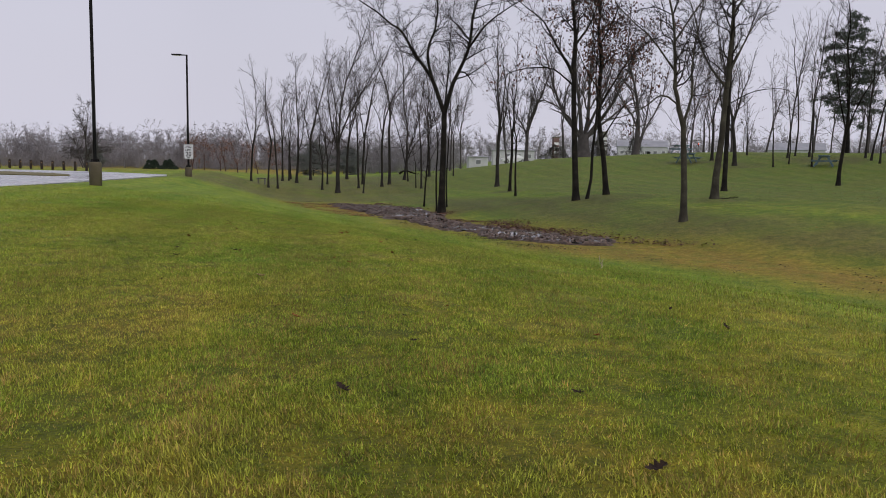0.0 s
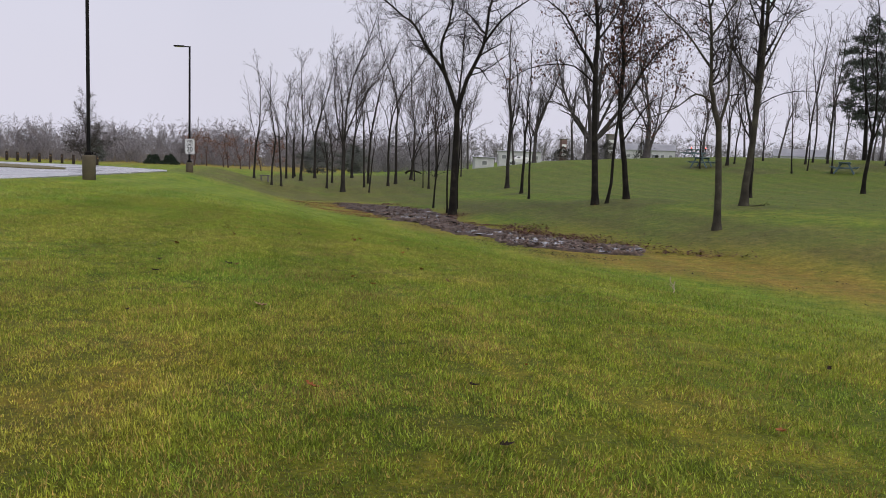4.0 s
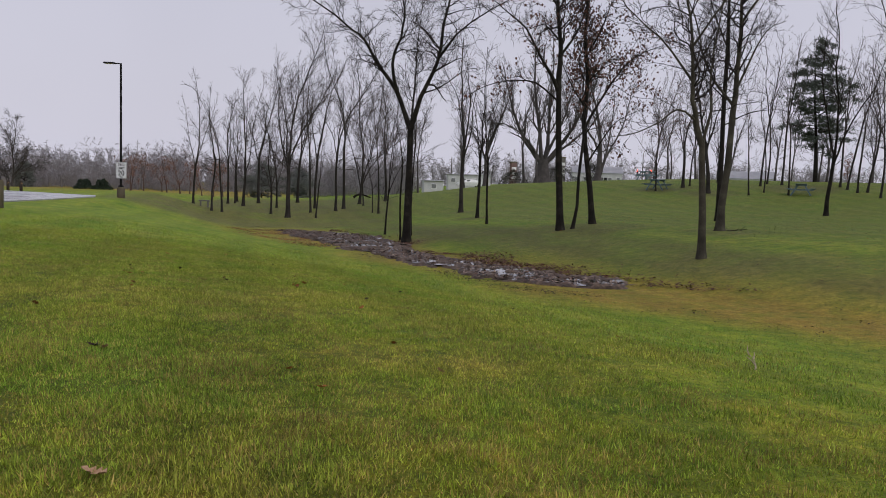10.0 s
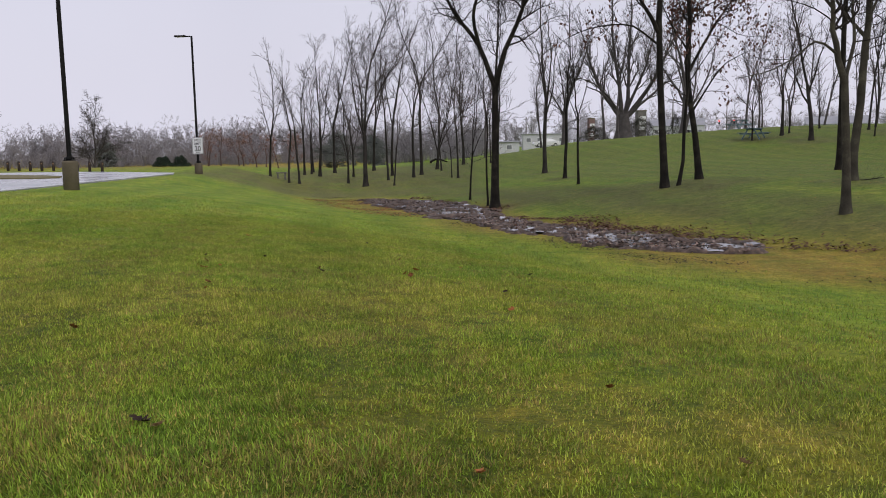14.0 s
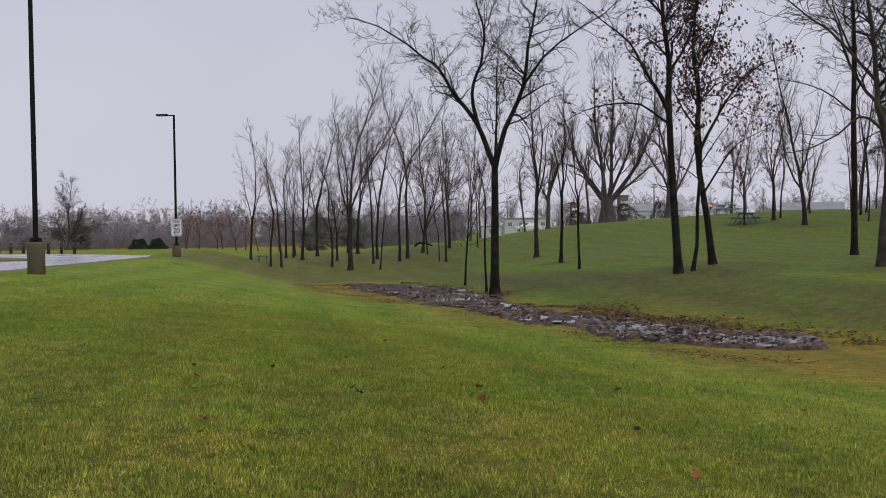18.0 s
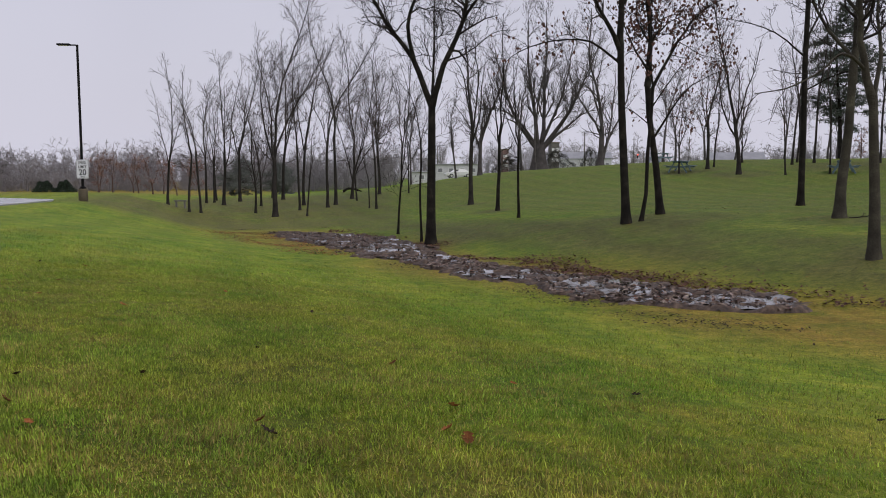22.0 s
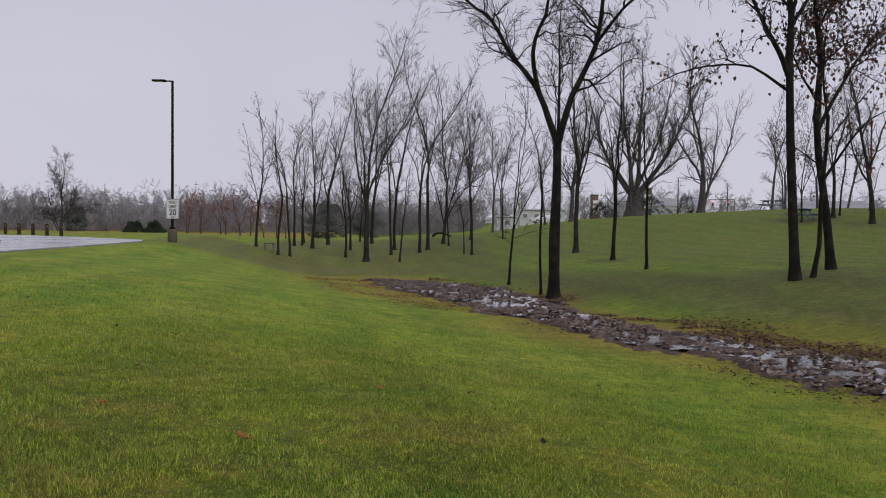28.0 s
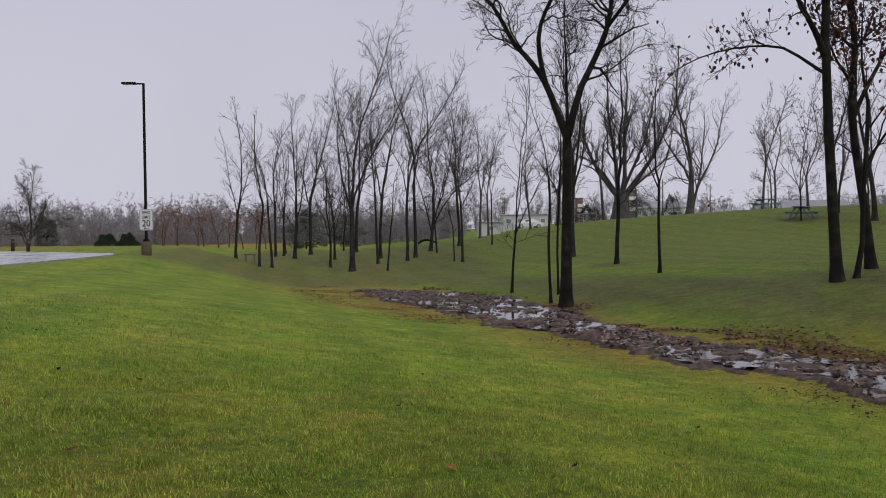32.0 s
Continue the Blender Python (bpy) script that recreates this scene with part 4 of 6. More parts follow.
# slim and middling trees: x, y, height, girth, fork, limbs, lean, opening, density, words
STAND = [
    (-0.23, 38.0, 6.2, 0.07, 4.2, 2, (-0.04, 0), 0.2, 5, "slim bare sapling close behind the forked oak"),
    (0.25, 39.6, 7.0, 0.06, 4.8, 2, (0.0, 0), 0.2, 5, "very slim dark sapling behind the forked oak"),
    (-0.9, 41.85, 7.3, 0.075, 2.6, 3, (0.0, 0), 0.25, 7, "slim brown sapling on the bank"),
    (3.83, 57, 12.2, 0.22, 5.6, 4, (0.0, 0), 0.3, 7, "straight bare oak on the slope"),
    (3.97, 48, 9.3, 0.145, 4.3, 3, (-0.04, 0), 0.22, 7, "slim bare oak with a kinked stem on the slope"),
    (3.68, 41, 6.2, 0.09, 3.6, 3, (0.03, 0), 0.3, 7, "slender leaning sapling with a dark foot"),
    (22.4, 46.3, 11.5, 0.19, 4.2, 3, (-0.02, 0), 0.3, 7, "dark bare tree before a pine"),
    (-15.35, 66, 9.5, 0.15, 3.6, 3, (0.0, 0), 0.22, 7, "slim bare tree at the end of the stand"),
    (-12.7, 60, 8.3, 0.12, 4.2, 2, (-0.05, 0), 0.2, 5, "slim bare tree beside a picnic table"),
    (-12.05, 60.2, 8.6, 0.12, 4.5, 2, (-0.03, 0), 0.2, 5, "slim bare tree beside a picnic table"),
    (-14.0, 72, 9.6, 0.15, 4.5, 3, (0.0, 0), 0.2, 7, "bare tree deep in the stand"),
    (-13.6, 73, 9.0, 0.13, 4.2, 2, (0.0, 0), 0.2, 5, "bare tree deep in the stand"),
    (-13.98, 76, 8.0, 0.12, 3.6, 3, (0.0, 0), 0.2, 5, "bare tree deep in the stand"),
    (-12.05, 68, 10.2, 0.19, 3.6, 3, (-0.05, 0), 0.35, 7, "bare tree that opens low into a vase"),
    (-11.85, 74, 11.2, 0.2, 5.0, 3, (-0.04, 0), 0.25, 7, "tall bare tree deep in the stand"),
    (-9.2, 63, 7.0, 0.13, 2.6, 4, (-0.02, 0), 0.4, 7, "low bare tree with a twiggy crown"),
    (-9.5, 68, 7.4, 0.13, 2.9, 4, (0.02, 0), 0.4, 7, "low bare tree with a twiggy crown"),
    (-7.75, 61, 13.2, 0.26, 4.6, 4, (0.0, 0), 0.27, 7, "large bare oak at the ditch's upper end"),
    (-8.7, 75, 11.0, 0.2, 5.0, 3, (0.0, 0), 0.25, 7, "bare tree behind the large oak"),
    (-6.5, 64, 10.6, 0.13, 5.2, 2, (-0.05, 0), 0.2, 7, "slim bare tree in the stand"),
    (-6.55, 68, 11.0, 0.17, 5.2, 3, (0.0, 0), 0.25, 7, "bare tree in the stand"),
    (-5.75, 60, 6.0, 0.09, 3.2, 2, (0.02, 0), 0.2, 5, "slim sapling at the ditch's upper end"),
    (-4.75, 65, 12.0, 0.16, 5.6, 3, (0.03, 0), 0.22, 7, "tall bare tree in the stand"),
    (-4.3, 67, 12.4, 0.19, 5.4, 3, (0.0, 0), 0.25, 7, "tall bare tree in the stand"),
    (-3.3, 72, 11.0, 0.2, 3.0, 5, (0.0, 0), 0.45, 7, "wide twiggy bare tree in the stand"),
    (-2.0, 63, 5.0, 0.07, 2.6, 2, (0.0, 0), 0.25, 5, "slim pale sapling on the slope"),
    (-1.55, 62, 9.4, 0.12, 4.2, 3, (0.03, 0), 0.25, 7, "slim bare tree on the slope"),
    (-1.2, 75, 11.6, 0.19, 4.6, 4, (0.0, 0), 0.25, 7, "bare tree at the top of the slope"),
    (0.8, 82, 11.0, 0.16, 4.5, 3, (0.05, 0), 0.25, 7, "bare tree at the top of the slope"),
    (2.0, 88, 11.0, 0.16, 4.5, 3, (-0.05, 0), 0.25, 7, "bare tree at the top of the slope"),
    (-2.9, 70, 9.0, 0.1, 4.0, 2, (0.0, 0), 0.2, 6, "slim bare tree in the stand"),
    (1.0, 72.3, 8.5, 0.09, 4.2, 2, (0.02, 0), 0.2, 6, "slim bare tree at the top of the slope"),
    (-9.9, 78, 6.5, 0.1, 2.6, 3, (0.1, 0), 0.3, 6, "crooked low tree deep in the stand"),
    (8.6, 110, 11.0, 0.17, 4.5, 3, (0.03, 0), 0.3, 5, "bare tree on the skyline"),
    (10.2, 100, 13.5, 0.3, 5.0, 4, (0.02, 0), 0.3, 7, "bare tree on the skyline"),
    (14.5, 98, 12.5, 0.2, 5.0, 2, (-0.1, 0), 0.2, 7, "leaning bare tree on the skyline"),
    (15.6, 96, 12.5, 0.17, 5.0, 2, (-0.08, 0), 0.2, 5, "leaning bare tree on the skyline"),
    (22.3, 95, 16.5, 0.44, 5.0, 5, (0.06, 0), 0.5, 7, "large old oak on the hill, rust-brown on one side"),
    (18.9, 64.0, 9.2, 0.1, 2.6, 5, (0.0, 0), 0.75, 7, "small bare tree beside a picnic table"),
    (21.3, 65, 9.5, 0.2, 4.0, 3, (-0.02, 0), 0.4, 7, "bare tree on the brow of the hill"),
    (22.2, 66, 8.0, 0.11, 3.6, 2, (0.03, 0), 0.3, 5, "slim bare tree on the brow of the hill"),
    (21.7, 61, 12.5, 0.25, 4.4, 4, (0.0, 0), 0.45, 7, "spreading bare oak on the hill"),
    (23.8, 59, 8.0, 0.1, 3.4, 2, (-0.12, 0), 0.25, 5, "slim leaning tree on the hill"),
    (25.3, 60, 9.0, 0.08, 5.0, 2, (0.0, 0), 0.2, 5, "slim bare tree on the hill"),
    (25.2, 68, 6.0, 0.12, 1.6, 4, (0.0, 0), 0.45, 7, "low forked bare tree on the brow"),
    (26.85, 64, 11.5, 0.13, 6.0, 3, (0.02, 0), 0.22, 7, "slim bare tree on the hill"),
    (28.3, 66, 11.0, 0.12, 6.0, 2, (0.1, 0), 0.2, 7, "slim leaning bare tree on the hill"),
    (29.0, 65, 11.5, 0.14, 6.0, 3, (0.08, 0), 0.2, 7, "slim leaning bare tree on the hill"),
    (26.1, 58, 10.0, 0.1, 5.6, 2, (0.05, 0), 0.2, 5, "slim bare tree on the hill"),
    (31.9, 62, 11.0, 0.13, 6.0, 3, (0.05, 0), 0.2, 7, "slim bare tree beyond the pine"),
    (31.3, 60, 11.0, 0.13, 6.0, 2, (0.12, 0), 0.2, 7, "slim leaning tree beyond the pine"),
    (30.9, 58, 11.0, 0.12, 5.4, 3, (0.02, 0), 0.25, 7, "slim bare tree beyond the pine"),
    (31.6, 58, 10.5, 0.13, 5.4, 3, (0.14, 0), 0.2, 7, "slim leaning tree beyond the pine"),
    (30.7, 55, 10.5, 0.12, 5.0, 2, (0.1, 0), 0.22, 7, "slim leaning tree at the hill's foot"),
    (29.5, 52, 9.5, 0.1, 5.0, 2, (0.1, 0), 0.2, 5, "slim leaning tree at the hill's foot"),
    (26.6, 46, 12.0, 0.22, 4.5, 3, (0.05, 0), 0.3, 7, "bare oak at the hill's foot"),
    (34.5, 57, 11.0, 0.14, 5.0, 3, (0.05, 0), 0.25, 7, "bare tree at the wood's edge"),
    (33.0, 51, 11.0, 0.14, 5.0, 3, (0.05, 0), 0.25, 7, "bare tree at the wood's edge"),
    (36.5, 63, 11.0, 0.14, 5.0, 3, (0.05, 0), 0.25, 7, "bare tree at the wood's edge"),
]
# beyond 54 m and 80 m the trees take the haze-paled bark colours
for k, (x, y, h, r, fk, n, lean, opening, dense, words) in enumerate(STAND):
    bare_tree("tree" if r > 0.1 else "sapling", x, y, words, h * (1.08 if 59 < y < 80 and -10.5 < x < 4 else 1.0), r * (0.62 if y < 90 else 0.8), fk * 0.82, 100 + k, n, (lean[0] * 0.5, 0), open_by=opening * 0.8,
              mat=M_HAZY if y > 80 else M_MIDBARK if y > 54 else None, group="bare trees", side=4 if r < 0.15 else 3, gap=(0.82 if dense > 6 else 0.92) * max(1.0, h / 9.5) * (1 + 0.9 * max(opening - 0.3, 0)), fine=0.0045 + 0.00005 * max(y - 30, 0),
              reach=min(0.46 + 0.42 * opening, 0.64) if h < 13 else 0.72,
              leaves=[(120, 1.0, 6.0, M_LEAF)] if (x, y) in ((-3.3, 72), (-1.2, 75)) else ([(260, 1.5, 8, M_LEAF)] if (x, y) in ((18.9, 64.0), (21.3, 65)) else None))

rng = random.Random(77)
for k in range(22):
    x, y = rng.uniform(24, 62), rng.uniform(72, 104)
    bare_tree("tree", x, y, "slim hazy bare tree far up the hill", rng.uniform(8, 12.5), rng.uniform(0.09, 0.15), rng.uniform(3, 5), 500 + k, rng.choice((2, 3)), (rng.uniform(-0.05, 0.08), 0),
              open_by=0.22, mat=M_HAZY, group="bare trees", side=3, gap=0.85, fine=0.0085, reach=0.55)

shaped_tree("oak_tree", 17.9, 105, "huge old oak that divides low into many stems on the hill", 0.82,
            [(0, 0, 0), (0, 0, 1.0), (0, 0, 2.2), (0, 0, 3.0)],
            [([(-0.3, 0, 2.6), (-2.2, 0.2, 5.0), (-3.6, 0.4, 8.0), (-4.6, 0.5, 11.5), (-5.2, 0.6, 14.0)], 0.42, 0.03),
             ([(-0.2, 0, 2.7), (-0.6, -0.5, 6.0), (-1.3, -0.8, 10.0), (-1.6, -1.0, 15.0), (-1.5, -1.2, 18.5)], 0.4, 0.03),
             ([(0.2, 0, 2.7), (0.7, 0.8, 6.0), (0.8, 1.2, 10.5), (1.2, 1.4, 15.0), (1.0, 1.4, 19.0)], 0.4, 0.03),
             ([(0.4, 0, 2.6), (2.4, -0.3, 5.2), (4.2, -0.6, 8.2), (5.6, -0.8, 11.5), (6.8, -0.9, 14.5)], 0.42, 0.03),
             ([(0.5, 0, 2.6), (2.9, 0.8, 4.6), (5.4, 1.5, 6.6), (8.2, 2.2, 7.4)], 0.3, 0.03),
             ([(-0.4, 0, 2.9), (-2.6, -0.9, 5.6), (-5.2, -1.4, 7.0), (-7.6, -1.8, 6.8)], 0.22, 0.03),
             ([(0.2, 0, 3.0), (1.8, -1.2, 7.0), (2.9, -2.0, 11.0), (3.6, -2.4, 16.0)], 0.3, 0.03)], 19, mat=M_HAZY, spread=0.62, lift=0.09, gap=1.75, fine=0.011, crook=0.15, kid=0.55)

# ---- mud in the ditch, with standing water ----
def smooth_noise(x, y, size, seed):
    """Soft random relief in -1..1 over the plan."""
    rng = np.random.RandomState(seed)
    table = rng.rand(64, 64) * 2 - 1
    u, v = x / size, y / size
    i, j = np.floor(u).astype(int), np.floor(v).astype(int)
    f, h = u - i, v - j
    f, h = f * f * (3 - 2 * f), h * h * (3 - 2 * h)
    a, b, c, d = table[i % 64, j % 64], table[(i + 1) % 64, j % 64], table[i % 64, (j + 1) % 64], table[(i + 1) % 64, (j + 1) % 64]
    return (a * (1 - f) + b * f) * (1 - h) + (c * (1 - f) + d * f) * h


def ditch_x(s, y):
    """The x of a place s metres beyond the ditch's line."""
    return (s + 0.06 * np.maximum(23 - np.maximum(y, 4), 0) ** 1.5) / 0.94 + 4.4 - 0.36 * (np.clip(y, -10, 75) - 22)


def mud_reach(s, y):
    """Above 0 inside the mud, falling outwards."""
    x = ditch_x(s, y)
    mid = -0.95 + 0.35 * np.sin(0.33 * y + 1.0) + 0.1 * np.sin(0.9 * y)
    half = 1.15 + 0.3 * np.sin(0.29 * y + 2.6) + 0.36 * smooth_noise(x, y, 1.5, 5) + 0.25 * smooth_noise(x, y, 0.45, 6) + 0.2 * smooth_noise(x, y, 0.18, 7)
    ends = np.clip((y - 21.5) / 1.8, 0, 1) * np.clip((47.0 - y) / 3, 0, 1)
    return half * ends ** 0.6 - np.abs(s - mid) - np.where(ends > 0, 0, 0.4)


def mud_relief(x, y):
    """The clods of the mud, metres over the ditch's floor."""
    return 0.04 + 0.028 * smooth_noise(x, y, 0.85, 1) + 0.03 * smooth_noise(x, y, 0.36, 2) + 0.055 * smooth_noise(x, y, 0.15, 3) + 0.02 * smooth_noise(x, y, 0.08, 4)


def water_level(x, y):
    return 0.043 + 0.024 * smooth_noise(x, y, 2.3, 9) + 0.012 * np.clip((y - 31) / 6, 0, 1)


def mud_bed():
    ys, ss = np.arange(21.2, 48.0, 0.07), np.arange(-3.6, 2.0, 0.05)
    s, y = np.meshgrid(ss, ys)
    x = ditch_x(s, y)
    reach = mud_reach(s, y)
    z = ground_z(x, y) + mud_relief(x, y) + np.minimum(reach, 0) * 0.5
    v = np.stack([x, y, z], -1).reshape(-1, 3)
    n = len(ss)
    i = (np.arange(len(ys) - 1)[:, None] * n + np.arange(n - 1)[None]).ravel()
    f = np.stack([i, i + 1, i + n + 1, i + n], -1)
    keep = (reach.ravel()[f] > -0.16).any(1)
    me = array_mesh("mud", v, f[keep], M_MUD, True)
    tagged(new("mud", me), "churned wet brown mud along the ditch", "mud", kind="structure")
    # the water stands a little under the tops of the clods
    z = ground_z(x, y) + water_level(x, y)
    v = np.stack([x, y, z], -1).reshape(-1, 3)
    keep = (reach.ravel()[f] > 0.05).all(1)
    me = array_mesh("water", v, f[keep], M_WATER, True)
    tagged(new("water", me), "shallow puddles that mirror the grey sky", "water", kind="structure")


def water_material():
    m, n, l, b = material("puddle_water", 0.06)
    b.inputs["Base Color"].default_value = (0.05, 0.042, 0.035, 1)
    b.inputs["IOR"].default_value = 1.33
    b.inputs["Specular IOR Level"].default_value = 0.9
    co = n.new("ShaderNodeTexCoord").outputs["Object"]
    t = add(n, "TexNoise", Scale=6.0, Detail=2.0)
    l.new(co, t.inputs["Vector"])
    l.new(ramp(n, l, t.outputs["Fac"], [(0.35, (0.035, 0.03, 0.026)), (0.7, (0.07, 0.058, 0.048))]), b.inputs["Base Color"])
    bp = add(n, "Bump", Strength=0.15, Distance=0.02)
    l.new(t.outputs["Fac"], bp.inputs["Height"])
    l.new(bp.outputs[0], b.inputs["Normal"])
    return m


M_WATER = water_material()
mud_bed()


# ---- grass blades where the walk passes ----
def blade_material():
    m, n, l, b = material("grass_blade", 0.55)
    co = n.new("ShaderNodeTexCoord").outputs["Object"]
    patch, tuft, dry = add(n, "TexNoise", Scale=0.55, Detail=5.0, Roughness=0.62), add(n, "TexNoise", Scale=4.0, Detail=4.0), add(n, "TexNoise", Scale=1.7, Detail=5.0, Roughness=0.65)
    for t in (patch, tuft, dry):
        l.new(co, t.inputs["Vector"])
    isle = n.new("ShaderNodeNewGeometry").outputs["Random Per Island"]
    green = ramp(n, l, patch.outputs["Fac"], [(0.34, (0.235, 0.345, 0.044)), (0.5, (0.315, 0.375, 0.05)), (0.66, (0.40, 0.395, 0.066))])
    straw = ramp(n, l, tuft.outputs["Fac"], [(0.3, (0.37, 0.28, 0.085)), (0.7, (0.50, 0.41, 0.12))])
    share = add(n, "MapRange", From_Min=0.46, From_Max=0.66, To_Min=0.1, To_Max=0.75)
    l.new(dry.outputs["Fac"], share.inputs["Value"])
    pick = n.new("ShaderNodeMath")
    pick.operation = "LESS_THAN"
    l.new(isle, pick.inputs[0])
    l.new(share.outputs[0], pick.inputs[1])
    tone = ramp(n, l, isle, [(0.0, (1.5, 1.46, 1.6)), (0.12, (0.8, 0.77, 0.75)), (0.4, (0.42, 0.44, 0.44)), (0.65, (0.9, 0.94, 0.94)), (0.88, (1.4, 1.38, 1.35)), (1.0, (1.85, 1.8, 2.0))])
    soft = ramp(n, l, tuft.outputs["Fac"], [(0.35, (0.88, 0.92, 0.88)), (0.65, (1.1, 1.06, 1.06))])
    both = mix(n, l, pick.outputs[0], green, straw)
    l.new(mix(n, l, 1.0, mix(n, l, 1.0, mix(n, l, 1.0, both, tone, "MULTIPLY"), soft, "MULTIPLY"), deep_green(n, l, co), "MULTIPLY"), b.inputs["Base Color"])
    b.inputs["Specular IOR Level"].default_value = 0.25
    thin, blend = n.new("ShaderNodeBsdfTranslucent"), n.new("ShaderNodeMixShader")
    l.new(b.inputs["Base Color"].links[0].from_socket, thin.inputs["Color"])
    blend.inputs[0].default_value = 0.25
    l.new(b.outputs[0], blend.inputs[1])
    l.new(thin.outputs[0], blend.inputs[2])
    l.new(blend.outputs[0], n["Material Output"].inputs["Surface"])
    return m


def grass_patch(name, count, along, across, seed, tall, wide, near):
    """Blades strewn over a strip of the lawn that follows the walk's line, thickest along it where near."""
    rng = np.random.RandomState(seed)
    a = rng.uniform(*along, count)
    b = rng.triangular(across[0], 0, across[1], count) if near else rng.uniform(*across, count)
    x, y = -0.234 * a + 0.972 * b, 0.972 * a + 0.234 * b
    fade = np.clip(np.minimum((a - along[0]) / 0.6, (along[1] - a) / 7.0), 0, 1)
    if not near:
        fade = np.minimum(fade, np.clip(np.minimum(b - across[0], across[1] - b) / 5.0, 0, 1)) * (1 - 0.85 * blade_share(x, y))
    lush = 1 + 0.35 * smooth_noise(x, y, 0.45, 21) + 0.45 * smooth_noise(x, y, 0.13, 22)
    keep = (fade > rng.rand(count)) & (straw_share(x, y) < 1.2 * rng.rand(count)) & (mud_reach(ditch_side(x, y), y) < 0) & (lush > 0.9 * rng.rand(count))
    x, y, lush = x[keep], y[keep], lush[keep]
    n = len(x)
    h = tall * rng.uniform(0.6, 1.3, n) * np.clip(lush, 0.5, 1.5)
    face, lean = rng.uniform(0, 2 * np.pi, n), np.abs(rng.normal(0.2, 0.85, n))
    dx, dy = np.cos(face) * lean + 0.25 * smooth_noise(x, y, 0.35, 23), np.sin(face) * lean + 0.25 * smooth_noise(x, y, 0.35, 24)
    k = h / np.sqrt(1 + dx * dx + dy * dy)
    p = np.stack([x, y, ground_z(x, y) - 0.004], -1)
    turn = rng.uniform(0, 2 * np.pi, n)
    side = np.stack([-np.sin(turn), np.cos(turn), np.zeros(n)], -1) * (wide * rng.uniform(0.7, 1.3, n))[:, None]
    tip = p + np.stack([dx * k, dy * k, k], -1)
    v = np.stack([p - side, p + side, tip], 1).reshape(-1, 3)
    ob = new(name, array_mesh(name, v, np.arange(3 * n).reshape(-1, 3), M_BLADE))
    return tagged(ob, "short winter grass, green with straw-coloured blades", "grass", kind="stuff")


M_BLADE = blade_material()
grass_patch("grass", 1800000, (0.8, 24.5), (-5.0, 5.0), 31, 0.0255, 0.0026, True)
grass_patch("grass", 420000, (0.0, 32.0), (-11.0, 11.0), 32, 0.042, 0.0034, False)


# ---- fallen leaves and twigs on the lawn ----
def leaf_mesh(name, mat, size, curl, seed):
    """A lobed oak leaf, cupped as it lies."""
    rng = random.Random(seed)
    bm = bmesh.new()
    mid, left, right = [], [], []
    lobes = (0.05, 0.30, 0.16, 0.40, 0.20, 0.36, 0.17, 0.24, 0.02)
    for k, w in enumerate(lobes):
        t = k / (len(lobes) - 1)
        up = curl * (2 * t - 1) ** 2 * 0.35
        mid.append(bm.verts.new((0, (t - 0.5) * size, size * (up + 0.03))))
        for side, some in ((-1, left), (1, right)):
            ww = w * rng.uniform(0.85, 1.15)
            some.append(bm.verts.new((side * ww * size, (t - 0.5 + 0.04) * size, size * (up + 0.03 + curl * ww * rng.uniform(0.5, 1.3)))))
    for k in range(len(lobes) - 1):
        bm.faces.new((mid[k], right[k], right[k + 1], mid[k + 1]))
        bm.faces.new((left[k], mid[k], mid[k + 1], left[k + 1]))
    stalk = [bm.verts.new((d, -0.5 * size - e, 0.03 * size)) for d, e in ((-0.012 * size, 0), (0.012 * size, 0), (0.03 * size, 0.35 * size))]
    bm.faces.new(stalk)
    me = bpy.data.meshes.new(name)
    bm.to_mesh(me)
    bm.free()
    me.materials.append(mat)
    return me


M_RED = two_scale("red_leaf", [(0.3, (0.11, 0.036, 0.012)), (0.7, (0.18, 0.068, 0.022))], 30.0, 200.0, 0.6, 0.3)
M_TAN = two_scale("tan_leaf", [(0.3, (0.30, 0.17, 0.09)), (0.7, (0.44, 0.28, 0.17))], 30.0, 200.0, 0.7, 0.3)
M_DARK = two_scale("rotten_leaf", [(0.3, (0.018, 0.011, 0.009)), (0.7, (0.045, 0.026, 0.018))], 30.0, 200.0, 0.6, 0.4)
M_SODDEN = two_scale("sodden_leaf", [(0.3, (0.15, 0.10, 0.075)), (0.7, (0.34, 0.25, 0.20))], 30.0, 200.0, 0.25, 0.4)
M_RUST = two_scale("rust_leaf", [(0.3, (0.26, 0.085, 0.025)), (0.7, (0.36, 0.14, 0.05))], 30.0, 200.0, 0.65, 0.3)
for m in (M_RED, M_TAN, M_DARK, M_RUST):
    m.node_tree.nodes["Principled BSDF"].inputs["Specular IOR Level"].default_value = 0.1
LEAF_KINDS = {
    "red": (M_RED, "bright red-brown oak leaf on the grass"), "tan": (M_TAN, "dry tan curled oak leaf on the grass"),
    "dark": (M_DARK, "dark rotten oak leaf on the grass"), "rust": (M_RUST, "rust-orange oak leaf sunk in the grass"),
}
LEAF_MESH = {k: leaf_mesh("fallen_leaf", m, 0.082, 0.42, n) for n, (k, (m, _)) in enumerate(LEAF_KINDS.items())}


def fallen_leaf(kind, x, y, size=1.0, turn=0.0, tilt=0.0):
    ob = tagged(new("fallen_leaf", LEAF_MESH[kind]), LEAF_KINDS[kind][1], "leaf", "fallen leaves on the lawn")
    ob.matrix_world = pose(x, y, gz(x, y) + 0.02, tilt, tilt * 0.5, turn) @ Matrix.Diagonal((size, size, size, 1))
    return ob


